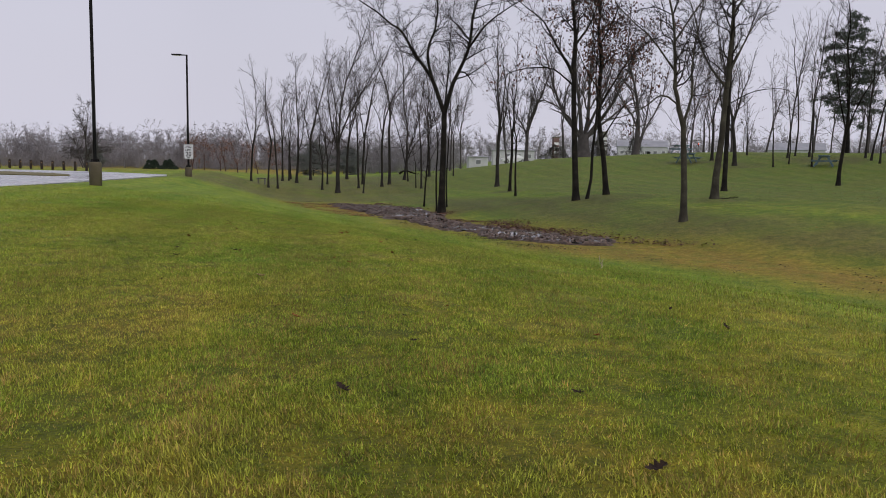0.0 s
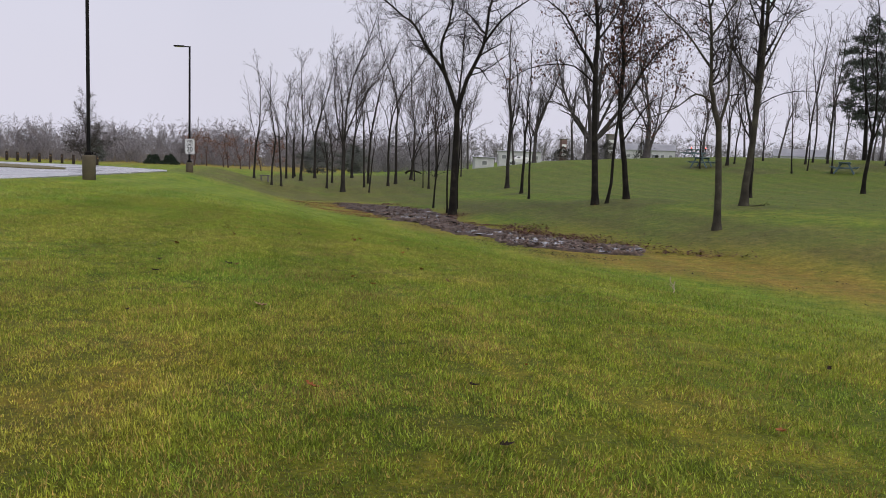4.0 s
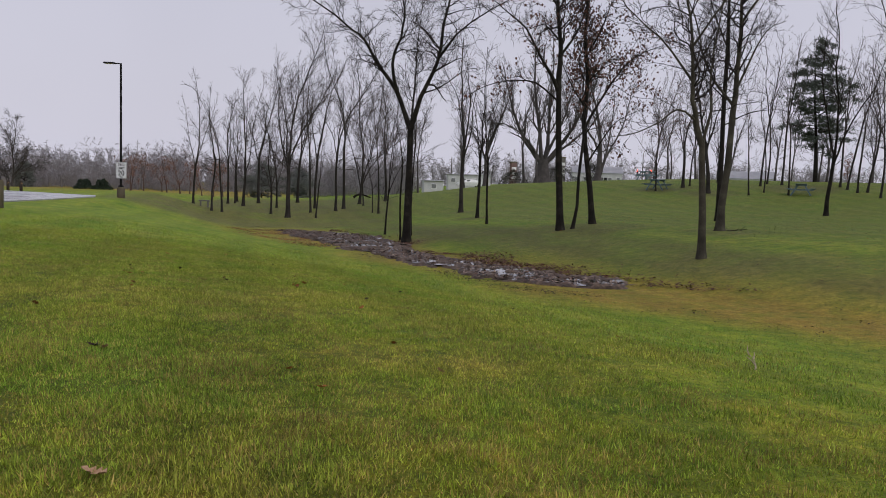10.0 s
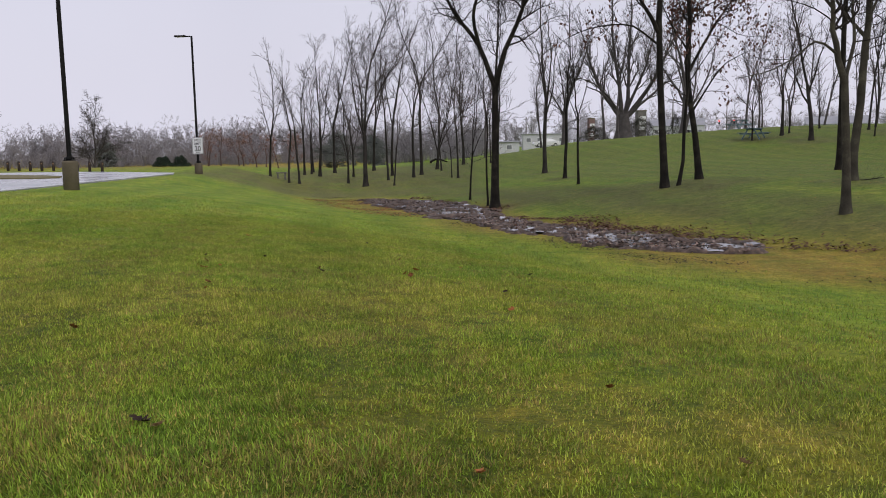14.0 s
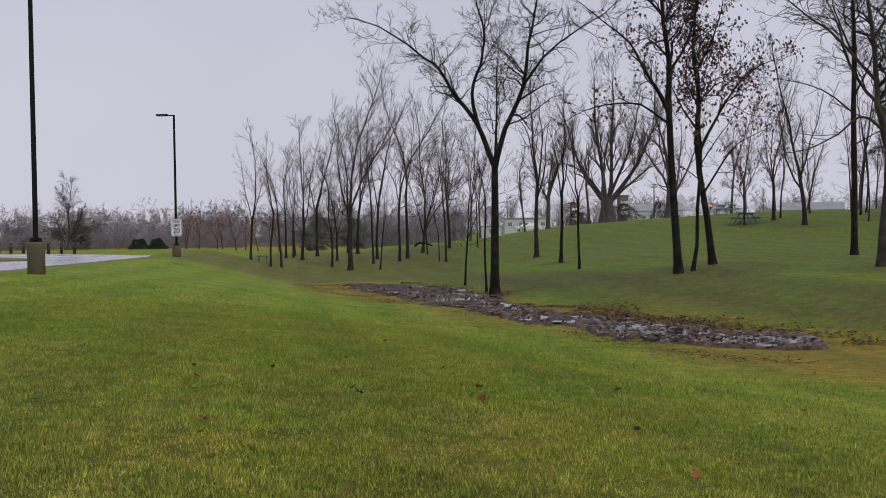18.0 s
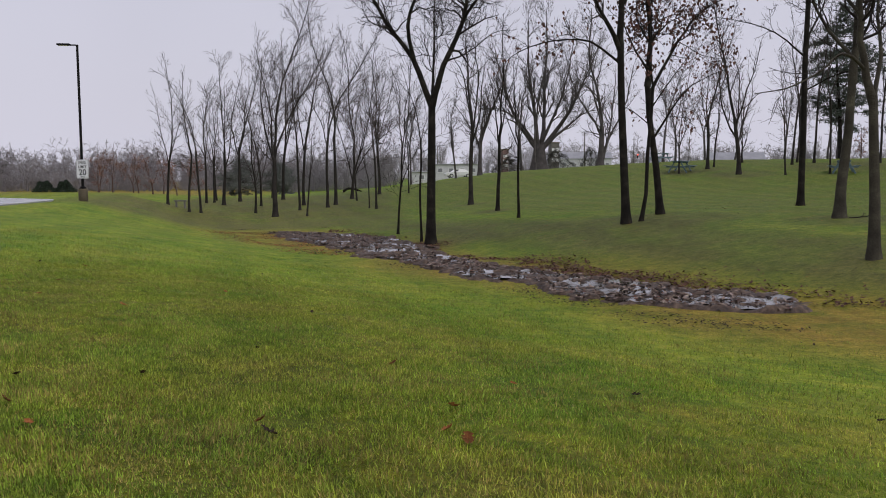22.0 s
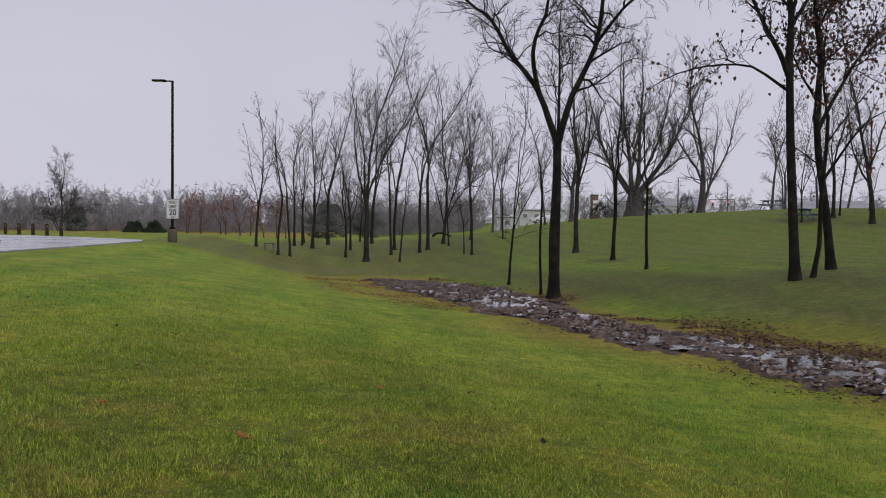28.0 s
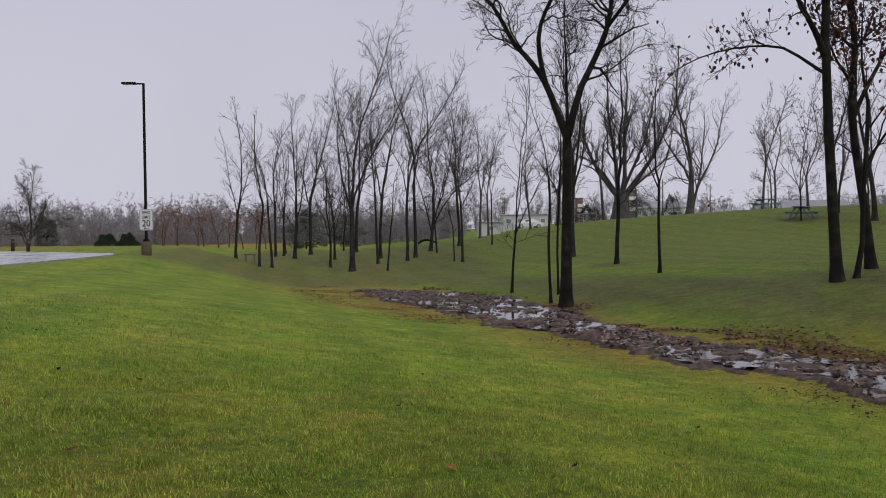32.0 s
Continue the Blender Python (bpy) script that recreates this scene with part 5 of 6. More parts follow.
LEAVES = [
    ("red", -0.56, 9.4), ("tan", -2.17, 8.8), ("dark", -2.25, 8.85), ("dark", -2.88, 8.89), ("tan", -0.31, 8.55),
    ("rust", -1.1, 8.42), ("rust", -0.9, 8.02), ("red", -3.53, 13.63), ("rust", -3.3, 13.28), ("rust", -3.38, 13.08),
    ("red", -2.45, 13.43), ("rust", -1.68, 13.44), ("red", -1.62, 13.27), ("dark", -0.46, 14.66), ("dark", 0.69, 2.48),
    ("dark", -0.4, 3.3), ("dark", -0.13, 4.27), ("dark", -2.65, 8.15), ("dark", 0.58, 3.33), ("dark", 1.82, 5.12),
    ("rust", -0.88, 4.9), ("rust", 0.9, 4.58), ("dark", -0.83, 12.48), ("rust", -1.61, 13.9), ("red", -3.06, 12.18),
    ("rust", -4.08, 17.17), ("dark", -2.56, 17.94), ("rust", -4.96, 17.69), ("red", -5.28, 19.03), ("rust", -3.6, 19.28),
    ("dark", -6.35, 21.32), ("rust", -5.72, 21.15), ("red", -1.86, 15.12), ("dark", -3.15, 14.3), ("dark", -3.7, 14.15),
    ("red", -3.22, 10.4), ("dark", -2.4, 13.25),
]
rng = random.Random(8)
for kind, x, y in LEAVES:
    fallen_leaf(kind, x, y, rng.uniform(0.6, 0.95), rng.uniform(0, 360), rng.uniform(-35, 35))
for k in range(40):
    a, b = rng.uniform(2, 26), rng.uniform(-6, 6)
    x, y = -0.234 * a + 0.972 * b, 0.972 * a + 0.234 * b
    if ditch_side(x, y) < -2.8:
        fallen_leaf(rng.choice(("dark", "dark", "rust", "dark", "rust")), x, y, rng.uniform(0.35, 0.7), rng.uniform(0, 360), rng.uniform(-30, 30))


def dropped_twig(x, y, length, turn, words):
    g = Growth(int(x * 100 + y))
    g.branch((0, 0, 0.03), (1, 0, 0.02), length, 0.006, 2, 3, 3, 0.6, 0.0)
    v, f = tubes(g.thin, 5)
    ob = tagged(new("dropped_twig", array_mesh("dropped_twig", v, f, M_STRAWY, True)), words, "twig")
    ob.matrix_world = pose(x, y, gz(x, y) + 0.02, 0, 0, turn)


M_STRAWY = two_scale("pale_dead_wood", [(0.3, (0.34, 0.27, 0.18)), (0.7, (0.48, 0.40, 0.29))], 10.0, 80.0, 0.8, 0.3)
fallen_leaf("tan", -1.5, 6.75, 1.0, 80, 10)
dropped_twig(1.88, 9.5, 0.16, 60, "thin pale dead twig lying on the lawn")


def fallen_branch(x, y, length, turn, words, seed):
    """A dead limb that lies where it dropped."""
    g = Growth(seed, 0.1, 0.8)
    g.branch((0, 0, 0.03), (1, 0, 0.01), length, 0.032, 1, 3, 4, 0.6, 0.0)
    v, f = tubes(g.middle + g.thin, 6)
    v[:, 2] = np.maximum(v[:, 2] * 0.6, 0.004) - 0.01
    ob = tagged(new("fallen_branch", array_mesh("fallen_branch", v, f, M_BARK, True)), words, "branch")
    ob.matrix_world = pose(x, y, gz(x, y), 0, 0, turn)


fallen_branch(10.2, 29.95, 0.62, -12, "dark dead branch lying at the foot of an oak", 61)


# ---- litter: rotten leaves on the mud and along the tawny drain ----
def litter(name, count, place, mat, words, seed, size, tip_by=0.3, lift=0.0):
    rng = np.random.RandomState(seed)
    x, y = place(rng, count)
    n = len(x)
    z = ground_z(x, y) + rng.uniform(0.012, 0.045, n) + lift
    turn, tip = rng.uniform(0, 6.283, n), rng.normal(0, tip_by, (n, 2))
    l, w = size * rng.uniform(0.5, 1.3, n), size * rng.uniform(0.25, 0.6, n)
    c, s = np.cos(turn), np.sin(turn)
    out = []
    for a, b, up in ((-1, 0, 0.2), (0, -1, 0), (1, 0, 0.25), (0, 1, 0)):
        px, py = a * l, b * w
        out.append(np.stack([x + c * px - s * py, y + s * px + c * py, z + px * tip[:, 0] + py * tip[:, 1] + up * w], -1))
    v = np.stack(out, 1).reshape(-1, 3)
    ob = new(name, array_mesh(name, v, np.arange(4 * n).reshape(-1, 4), mat))
    return tagged(ob, words, "leaf litter", kind="stuff")


def on_mud(rng, count):
    y, s = rng.uniform(21, 52, count), rng.uniform(-2.4, 0.9, count)
    x = ditch_x(s, y)
    ok = (mud_reach(s, y) > 0) & (mud_relief(x, y) > water_level(x, y) - 0.008 * rng.rand(count))
    return x[ok], y[ok]


def by_mud(rng, count):
    y, s = rng.uniform(20, 50, count), rng.normal(0.35, 0.5, count)
    ok = smooth_noise(s, y, 1.6, 44) + 0.5 * smooth_noise(s, y, 0.5, 48) > 0.0
    return ditch_x(s, y)[ok], y[ok]


def by_drain(rng, count):
    y, s = rng.uniform(13, 24, count), rng.normal(-0.4, 0.9, count)
    ok = smooth_noise(s, y, 0.9, 46) > 0.15
    return ditch_x(s, y)[ok], y[ok]


def near_edge(rng, count):
    y, s = rng.uniform(20, 50, count), rng.normal(-2.3, 0.45, count)
    ok = smooth_noise(s, y, 1.3, 47) > 0.0
    return ditch_x(s, y)[ok], y[ok]


litter("leaf_litter", 13000, on_mud, M_SODDEN, "grey-brown wet leaves that shine on the mud", 59, 0.055, 0.3, 0.035)
litter("leaf_litter", 13000, on_mud, M_DARK, "dark sodden leaves trodden into the mud", 51, 0.05, 0.25, 0.03)
litter("leaf_litter", 12000, on_mud, M_LEAF, "brown sodden leaves trodden into the mud", 58, 0.042, 0.25, 0.03)
litter("leaf_litter", 2600, on_mud, M_STRAWY, "pale straw and bits of dead grass on the mud", 52, 0.04, 0.16, 0.035)
litter("leaf_litter", 15000, by_mud, M_LEAF, "red-brown leaves drifted along the mud's edge", 53, 0.045)


def by_head(rng, count):
    y, s = rng.uniform(33, 47, count), rng.normal(-3.3, 0.8, count)
    ok = (smooth_noise(s, y, 1.1, 49) > -0.1) & (mud_reach(s, y) < 0)
    return ditch_x(s, y)[ok], y[ok]


litter("leaf_litter", 2600, by_head, M_RUST, "rusty leaves strewn on the lawn by the mud", 60, 0.036, 0.2)
litter("leaf_litter", 2200, by_head, M_DARK, "dark leaves strewn on the lawn by the mud", 61, 0.034, 0.2)


def on_bank(rng, count):
    x, y = rng.uniform(1, 24, count), rng.uniform(17, 48, count)
    ok = (ditch_side(x, y) > 0.8) & (smooth_noise(x, y, 3.1, 45) > -0.35)
    return x[ok], y[ok]


litter("leaf_litter", 5200, on_bank, M_DARK, "dark fallen leaves strewn over the far bank", 55, 0.028, 0.2)
litter("leaf_litter", 2600, on_bank, M_RUST, "rusty fallen leaves strewn over the far bank", 56, 0.024, 0.2)
litter("leaf_litter", 3600, by_drain, M_DARK, "dark rotten leaves along the tawny drain", 54, 0.032, 0.2)
litter("leaf_litter", 5200, near_edge, M_DARK, "dark sodden leaves along the lawn side of the mud", 57, 0.032, 0.2)


# ---- picnic tables ----
def picnic_table(x, y, turn, mat, words):
    root = tagged(base("picnic_table", x, y, None, turn), words, "picnic table", "picnic tables")
    for k in range(5):
        part("plank", box((1.83, 0.135, 0.038), (0, (k - 2) * 0.147, 0.75), 0.006), mat, root)
    for s in (-1, 1):
        for k in (0, 1):
            part("bench_plank", box((1.83, 0.135, 0.038), (0, s * (0.68 + 0.147 * k), 0.44), 0.006), mat, root)
    for sx in (-0.62, 0.62):
        for s in (-1, 1):
            part("leg", box((0.04, 0.09, 0.92), (sx, s * 0.40, 0.36), 0.005, Matrix.Rotation(s * 0.52, 4, "X")), mat, root)
        part("bench_beam", box((0.04, 1.6, 0.09), (sx + 0.04, 0, 0.375), 0.005), mat, root)
        part("top_beam", box((0.04, 0.7, 0.09), (sx + 0.04, 0, 0.685), 0.005), mat, root)
    return root


M_TEAL = two_scale("weathered_blue_paint", [(0.3, (0.10, 0.16, 0.19)), (0.7, (0.16, 0.23, 0.26))], 2.0, 40.0, 0.6, 0.2)
M_OLDWOOD = two_scale("weathered_wood", [(0.3, (0.11, 0.10, 0.09)), (0.7, (0.19, 0.175, 0.16))], 2.0, 40.0, 0.8, 0.3)
picnic_table(19.25, 64.7, 52, M_TEAL, "weathered blue-green picnic table on the hill")
picnic_table(22.6, 78, -64, M_TEAL, "weathered blue-green picnic table far up the hill")
picnic_table(26.9, 57.9, 62, M_TEAL, "weathered blue picnic table under slim trees")
picnic_table(13.2, 99, 20, M_OLDWOOD, "dark wooden picnic table on the skyline")


def low_bench(x, y, turn):
    root = tagged(base("bench", x, y, None, turn), "low grey bench among slim trees", "bench")
    part("seat", box((0.72, 0.36, 0.07), (0, 0, 0.43), 0.01), M_OLDWOOD, root)
    for sx in (-0.24, 0.24):
        part("leg", box((0.09, 0.3, 0.5), (sx, 0, 0.15), 0.01), M_OLDWOOD, root)


low_bench(-13.5, 61.4, 8)


# ---- posts along the drive ----
M_POST = two_scale("creosoted_wood", [(0.3, (0.03, 0.02, 0.015)), (0.7, (0.065, 0.043, 0.032))], 2.0, 40.0, 0.8, 0.4)


def bollard(x, y, seed):
    rng = random.Random(seed)
    root = tagged(base("bollard", x, y, gz(x, y), rng.uniform(0, 90)), "short dark wooden post beside the drive", "bollard", "wooden posts along the drive")
    part("post", lathe([(0.095, -0.25), (0.095, 0.62), (0.083, 0.67), (0.04, 0.69)], 12), M_POST, root, "", True)
    part("reflector", box((0.09, 0.006, 0.05), (0, -0.097, 0.52), 0.002), M_TAN, root, "small faded reflector")


for k in range(15):
    bollard(-25.2 - 1.03 * k, 60.2 + 0.42 * k, 300 + k)


# ---- evergreens ----
M_NEEDLE = two_scale("pine_needles", [(0.3, (0.012, 0.026, 0.014)), (0.7, (0.03, 0.052, 0.026))], 3.0, 25.0, 0.7, 0.2)


def needle_fans(tufts, rng, size, per):
    """Bunches of needles, as arrays: slim triangles that spread from each tuft's place."""
    p = np.repeat(np.array(tufts), per, axis=0)
    n = len(p)
    d = rng.normal(0, 1, (n, 3)) + np.array([0, 0, 0.35])
    d /= np.linalg.norm(d, axis=1, keepdims=True)
    side = np.cross(d, rng.normal(0, 1, (n, 3)))
    side /= np.linalg.norm(side, axis=1, keepdims=True) + 1e-9
    l = size * rng.uniform(0.6, 1.3, (n, 1))
    v = np.stack([p - side * l * 0.09, p + side * l * 0.09, p + d * l], 1).reshape(-1, 3)
    return v, np.arange(3 * n).reshape(-1, 3)


def pine(x, y, height, spread, words, seed, bare=0.2, mat=None, boughs=46):
    rng, g = np.random.RandomState(seed), Growth(seed)
    root = tagged(base("pine_tree", x, y), words, "pine tree")
    pts, rad, _ = g.run((0, 0, -0.15), (0, 0, 1), height, 0.017 * height, 0.02, 12, 0.02, 0.02)
    lines, tufts = [(pts, rad)], []
    for k in range(boughs):
        f = bare + (0.98 - bare) * ((k + rng.uniform(0, 1)) / boughs) ** 0.9
        h = height * f
        u = (f - bare) / (1 - bare)
        r = spread * (0.55 + 0.6 * min(u / 0.3, 1)) * (1 - u ** 2.2) * rng.uniform(0.4, 1.15) + 0.25
        a = rng.uniform(0, 6.28)
        rise, sag = rng.uniform(0.05, 0.4), rng.uniform(0.1, 0.4)
        q = [(math.cos(a) * r * t, math.sin(a) * r * t, h + r * (rise * t - sag * t * t)) for t in (0, 0.33, 0.66, 1)]
        lines.append((q, [0.045, 0.03, 0.018, 0.006]))
        for _ in range(max(3, int(r * 4))):
            t = rng.uniform(0.35, 1.0)
            c = np.array([np.interp(t, (0, 0.33, 0.66, 1), [w[m] for w in q]) for m in range(3)])
            side = rng.normal(0, 0.22 * r)
            c = c + np.array([-math.sin(a) * side, math.cos(a) * side, rng.normal(0.05, 0.1)])
            wide = rng.uniform(0.12, 0.3)
            for _ in range(8):
                tufts.append(c + rng.normal(0, 1, 3) * np.array([wide, wide, wide * 0.45]))
    v, f = tubes([(p, r) for p, r in lines], 6)
    ob = new("trunk", array_mesh("trunk", v, f, M_BARK, True))
    ob.parent = root
    v, f = needle_fans(tufts, rng, 0.26, 7)
    ob = new("crown", array_mesh("crown", v, f, mat or M_NEEDLE))
    ob.parent = root
    tagged(ob, "dark green needle sprays in loose layers", kind="stuff")
    return root


M_MIDPINE = two_scale("dark_grey_green_needles", [(0.3, (0.04, 0.054, 0.04)), (0.7, (0.07, 0.088, 0.064))], 3.0, 25.0, 0.8, 0.2)
# far pine: needle colour greyed and lightened to stand for haze
M_FARPINE = two_scale("hazed_pine_needles", [(0.3, (0.085, 0.1, 0.085)), (0.7, (0.125, 0.142, 0.12))], 3.0, 25.0, 0.8, 0.2)
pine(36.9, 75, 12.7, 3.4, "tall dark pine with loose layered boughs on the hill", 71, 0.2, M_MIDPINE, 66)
# farthest evergreens, their needles painted paler still for the haze
M_HAZEPINE = two_scale("hazed_needles", [(0.3, (0.12, 0.13, 0.12)), (0.7, (0.17, 0.178, 0.165))], 3.0, 25.0, 0.8, 0.2)
pine(-41.0, 97, 2.7, 1.0, "small young pine beyond the drive", 72, 0.05, M_HAZEPINE)
pine(-18.5, 118, 5.0, 3.4, "broad grey-green evergreen far behind the stand", 73, 0.04, M_HAZEPINE)
pine(-14.0, 122, 4.4, 3.2, "broad grey-green evergreen far behind the stand", 74, 0.04, M_HAZEPINE)


def mound_shrub(name, x, y, wide, tall, count, mat, words, seed, z=None):
    """A clipped or rounded shrub: stems inside, and a cloud of small leaves with an uneven outline."""
    rng, g = np.random.RandomState(seed), Growth(seed)
    root = tagged(base(name, x, y, z), words, "shrub", "shrubs")
    for k in range(7):
        a = k * 0.9
        g.branch((0, 0, -0.05), (0.6 * math.cos(a), 0.6 * math.sin(a), 0.8), tall * 0.75, 0.015, 1, 3, 4)
    v, f = tubes(g.thick + g.middle + g.thin, 4)
    ob = new("stems", array_mesh("stems", v, f, M_TWIG, True))
    ob.parent = root
    d = rng.normal(0, 1, (count, 3))
    d /= np.linalg.norm(d, axis=1, keepdims=True)
    d[:, 2] = np.abs(d[:, 2])
    lump = 1 + 0.12 * np.sin(d[:, 0] * 7 + seed) + 0.1 * np.sin(d[:, 1] * 9) + 0.08 * np.sin(d[:, 2] * 11)
    d[:, :2] *= (1.08 - 0.5 * d[:, 2:] ** 1.5)
    p = d * np.array([wide / 2, wide / 2, tall]) * (lump * rng.uniform(0.72, 1.0, count) ** 0.5)[:, None]
    v, f = needle_fans(p, rng, 0.13, 5)
    v[:, 2] = np.maximum(v[:, 2], 0.0)
    ob = new("foliage", array_mesh("foliage", v, f, mat))
    ob.parent = root
    ob["kind"] = "stuff"
    return root


mound_shrub("shrub", -23.95, 68, 1.35, 0.72, 1300, M_NEEDLE, "low dark rounded evergreen shrub by the drive", 81)
mound_shrub("shrub", -22.6, 68, 1.15, 0.78, 1200, M_NEEDLE, "dark rounded evergreen shrub by the drive", 82)
M_HEDGE = two_scale("dull_foliage", [(0.3, (0.022, 0.022, 0.016)), (0.7, (0.05, 0.046, 0.033))], 2.0, 25.0, 0.8, 0.2)
mound_shrub("shrub", 20.2, 107, 4.2, 2.3, 2200, M_HEDGE, "dull dark shrub beside the old oak", 83)
mound_shrub("shrub", 14.6, 107, 3.4, 1.9, 1800, M_HEDGE, "dull dark shrub beside the old oak", 84)
mound_shrub("shrub", 27.5, 118, 2.4, 2.6, 1500, M_HEDGE, "dull conical shrub on the skyline", 85)


# ---- young trees that keep their russet leaves, beyond the drive ----
M_RUSSET = two_scale("russet_leaf", [(0.3, (0.18, 0.085, 0.055)), (0.7, (0.27, 0.125, 0.085))], 2.0, 30.0, 0.8, 0.2)
for k, (x, y, h) in enumerate([(-24.6, 85, 4.6), (-23.2, 88, 4.9), (-21.4, 86, 4.4), (-20.2, 90, 5.0), (-26.8, 88, 4.2), (-18.6, 88, 5.2), (-22.4, 94, 5.0), (-25.6, 95, 4.8), (-19.3, 96, 5.4), (-28.6, 94, 4.4)]):
    bare_tree("young_tree", x, y, "young russet-tinged tree beyond the drive", h, 0.06, 1.1, 400 + k, 3, (0, 0), open_by=0.35, group="young russet trees", mat=M_RUSTY,
              leaves=[(230, 0.5, 3.6, M_RUSSET)], side=3)
bare_tree("tree", -36.5, 84, "twiggy bare tree beyond the posts", 6.4, 0.12, 1.5, 420, 6, (0, 0), open_by=0.85, side=6, mat=M_HAZY, fine=0.009, reach=0.85, gap=0.6, spread=0.9, lift=0.02)
bare_tree("tree", -52, 92, "twiggy bare tree beyond the drive", 9.5, 0.14, 2.4, 421, 5, (0, 0), open_by=0.45, side=2, mat=M_HAZY, fine=0.01, reach=0.75)


# ---- the far woods ----
def far_woods(name, places, mat, words, tall, seed):
    """Leafless trees by the hundred, each with its own turn and height, and the brush between them."""
    rng = random.Random(seed)
    kinds = []
    for k in range(9):
        g = Growth(seed * 10 + k, 0.13)
        g.gap, g.fine = 3.2, 0.016
        fork = rng.uniform(1.0, 2.6)
        g.thin.append(([(0, 0, -0.3), (0.05, 0, fork * 0.5), (0, 0.05, fork)], [0.17, 0.14, 0.11]))
        for a in range(4):
            t, o = a * 1.57 + rng.uniform(-0.4, 0.4), rng.uniform(0.2, 0.75)
            g.ramify((0, 0.05, fork - 0.2 * a), (o * math.cos(t), o * math.sin(t), 1), (8.3 - fork) * rng.uniform(0.6, 1), 0.09, 1, 0.85, 0.02, 0.8)
        for a in range(7):
            t = rng.uniform(0, 6.28)
            g.ramify((rng.gauss(0, 1.6), rng.gauss(0, 1.0), -0.2), (0.4 * math.cos(t), 0.4 * math.sin(t), 1), rng.uniform(1.2, 3.4), 0.03, 2, 0.8)
        whole = g.middle + g.thin + g.thick
        g.thin = [(p, r) for p, r in whole if math.dist(p[0], p[-1]) > 1.25]
        twigs = g.spikes + [(p[0], p[-1]) for p, r in whole if math.dist(p[0], p[-1]) <= 1.25]
        g.middle, g.spikes = [], []
        v, f = wood_mesh(g)
        twigs = [(a[0], tuple(a[1][m] + rng.gauss(0, 0.26) for m in range(3))) for a in twigs for _ in range(2)]
        p, q = np.array([a[0] for a in twigs]), np.array([a[1] for a in twigs])
        side = np.random.RandomState(k).normal(0, 1, p.shape)
        side *= 0.037 / np.linalg.norm(side, axis=1, keepdims=True)
        w = np.stack([p - side, p + side, q + (q - p) * 0.25], 1).reshape(-1, 3)
        kinds.append((np.concatenate([v, w]), np.concatenate([f, np.arange(len(w)).reshape(-1, 3) + len(v)])))
    vs, fs, at = [], [], 0
    for x, y in places:
        v, f = rng.choice(kinds)
        s, a = tall / 8.5 * rng.uniform(0.62, 1.12), rng.uniform(0, 6.28)
        c, d = math.cos(a), math.sin(a)
        vs.append(np.stack([x + s * (c * v[:, 0] - d * v[:, 1]), y + s * (d * v[:, 0] + c * v[:, 1]), gz(x, y) + s * v[:, 2]], -1))
        fs.append(f + at)
        at += len(v)
    ob = new(name, array_mesh(name, np.concatenate(vs), np.concatenate(fs), mat))
    return tagged(ob, words, "woods", kind="stuff")


# the mist over the far woods is put into this pale grey
M_FAR = two_scale("hazed_woods_bark", [(0.3, (0.22, 0.203, 0.212)), (0.7, (0.29, 0.27, 0.28))], 0.2, 5.0, 0.95, 0.1)
rng = random.Random(91)
belt = [(rng.uniform(-150, 4), rng.uniform(165, 205)) for _ in range(360)]
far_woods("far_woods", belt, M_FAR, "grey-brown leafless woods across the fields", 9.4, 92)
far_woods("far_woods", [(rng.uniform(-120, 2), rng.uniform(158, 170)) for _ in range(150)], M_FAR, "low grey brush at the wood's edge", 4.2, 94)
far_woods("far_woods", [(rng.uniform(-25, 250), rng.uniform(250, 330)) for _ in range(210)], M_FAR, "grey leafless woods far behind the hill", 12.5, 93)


# ---- what stands beyond the hill: sheds, a sign pillar, poles ----
# siding and roofing are coloured lighter to suggest haze over distant buildings
M_SHED = two_scale("hazed_siding", [(0.3, (0.5, 0.5, 0.51)), (0.7, (0.6, 0.6, 0.61))], 0.6, 12.0, 0.7, 0.1)
M_ROOF = two_scale("hazed_roofing", [(0.3, (0.26, 0.26, 0.28)), (0.7, (0.34, 0.34, 0.36))], 0.6, 12.0, 0.8, 0.2)
M_BRICK = two_scale("red_brick", [(0.3, (0.17, 0.105, 0.098)), (0.7, (0.24, 0.15, 0.14))], 1.0, 20.0, 0.85, 0.2)
M_PANE = two_scale("dark_pane", [(0.3, (0.03, 0.032, 0.036)), (0.7, (0.05, 0.053, 0.058))], 1.0, 5.0, 0.15, 0.02)


# window panes greyed up, haze painted over their dark glass
M_HAZEPANE = two_scale("hazed_pane", [(0.3, (0.17, 0.175, 0.185)), (0.7, (0.23, 0.235, 0.245))], 1.0, 5.0, 0.3, 0.02)


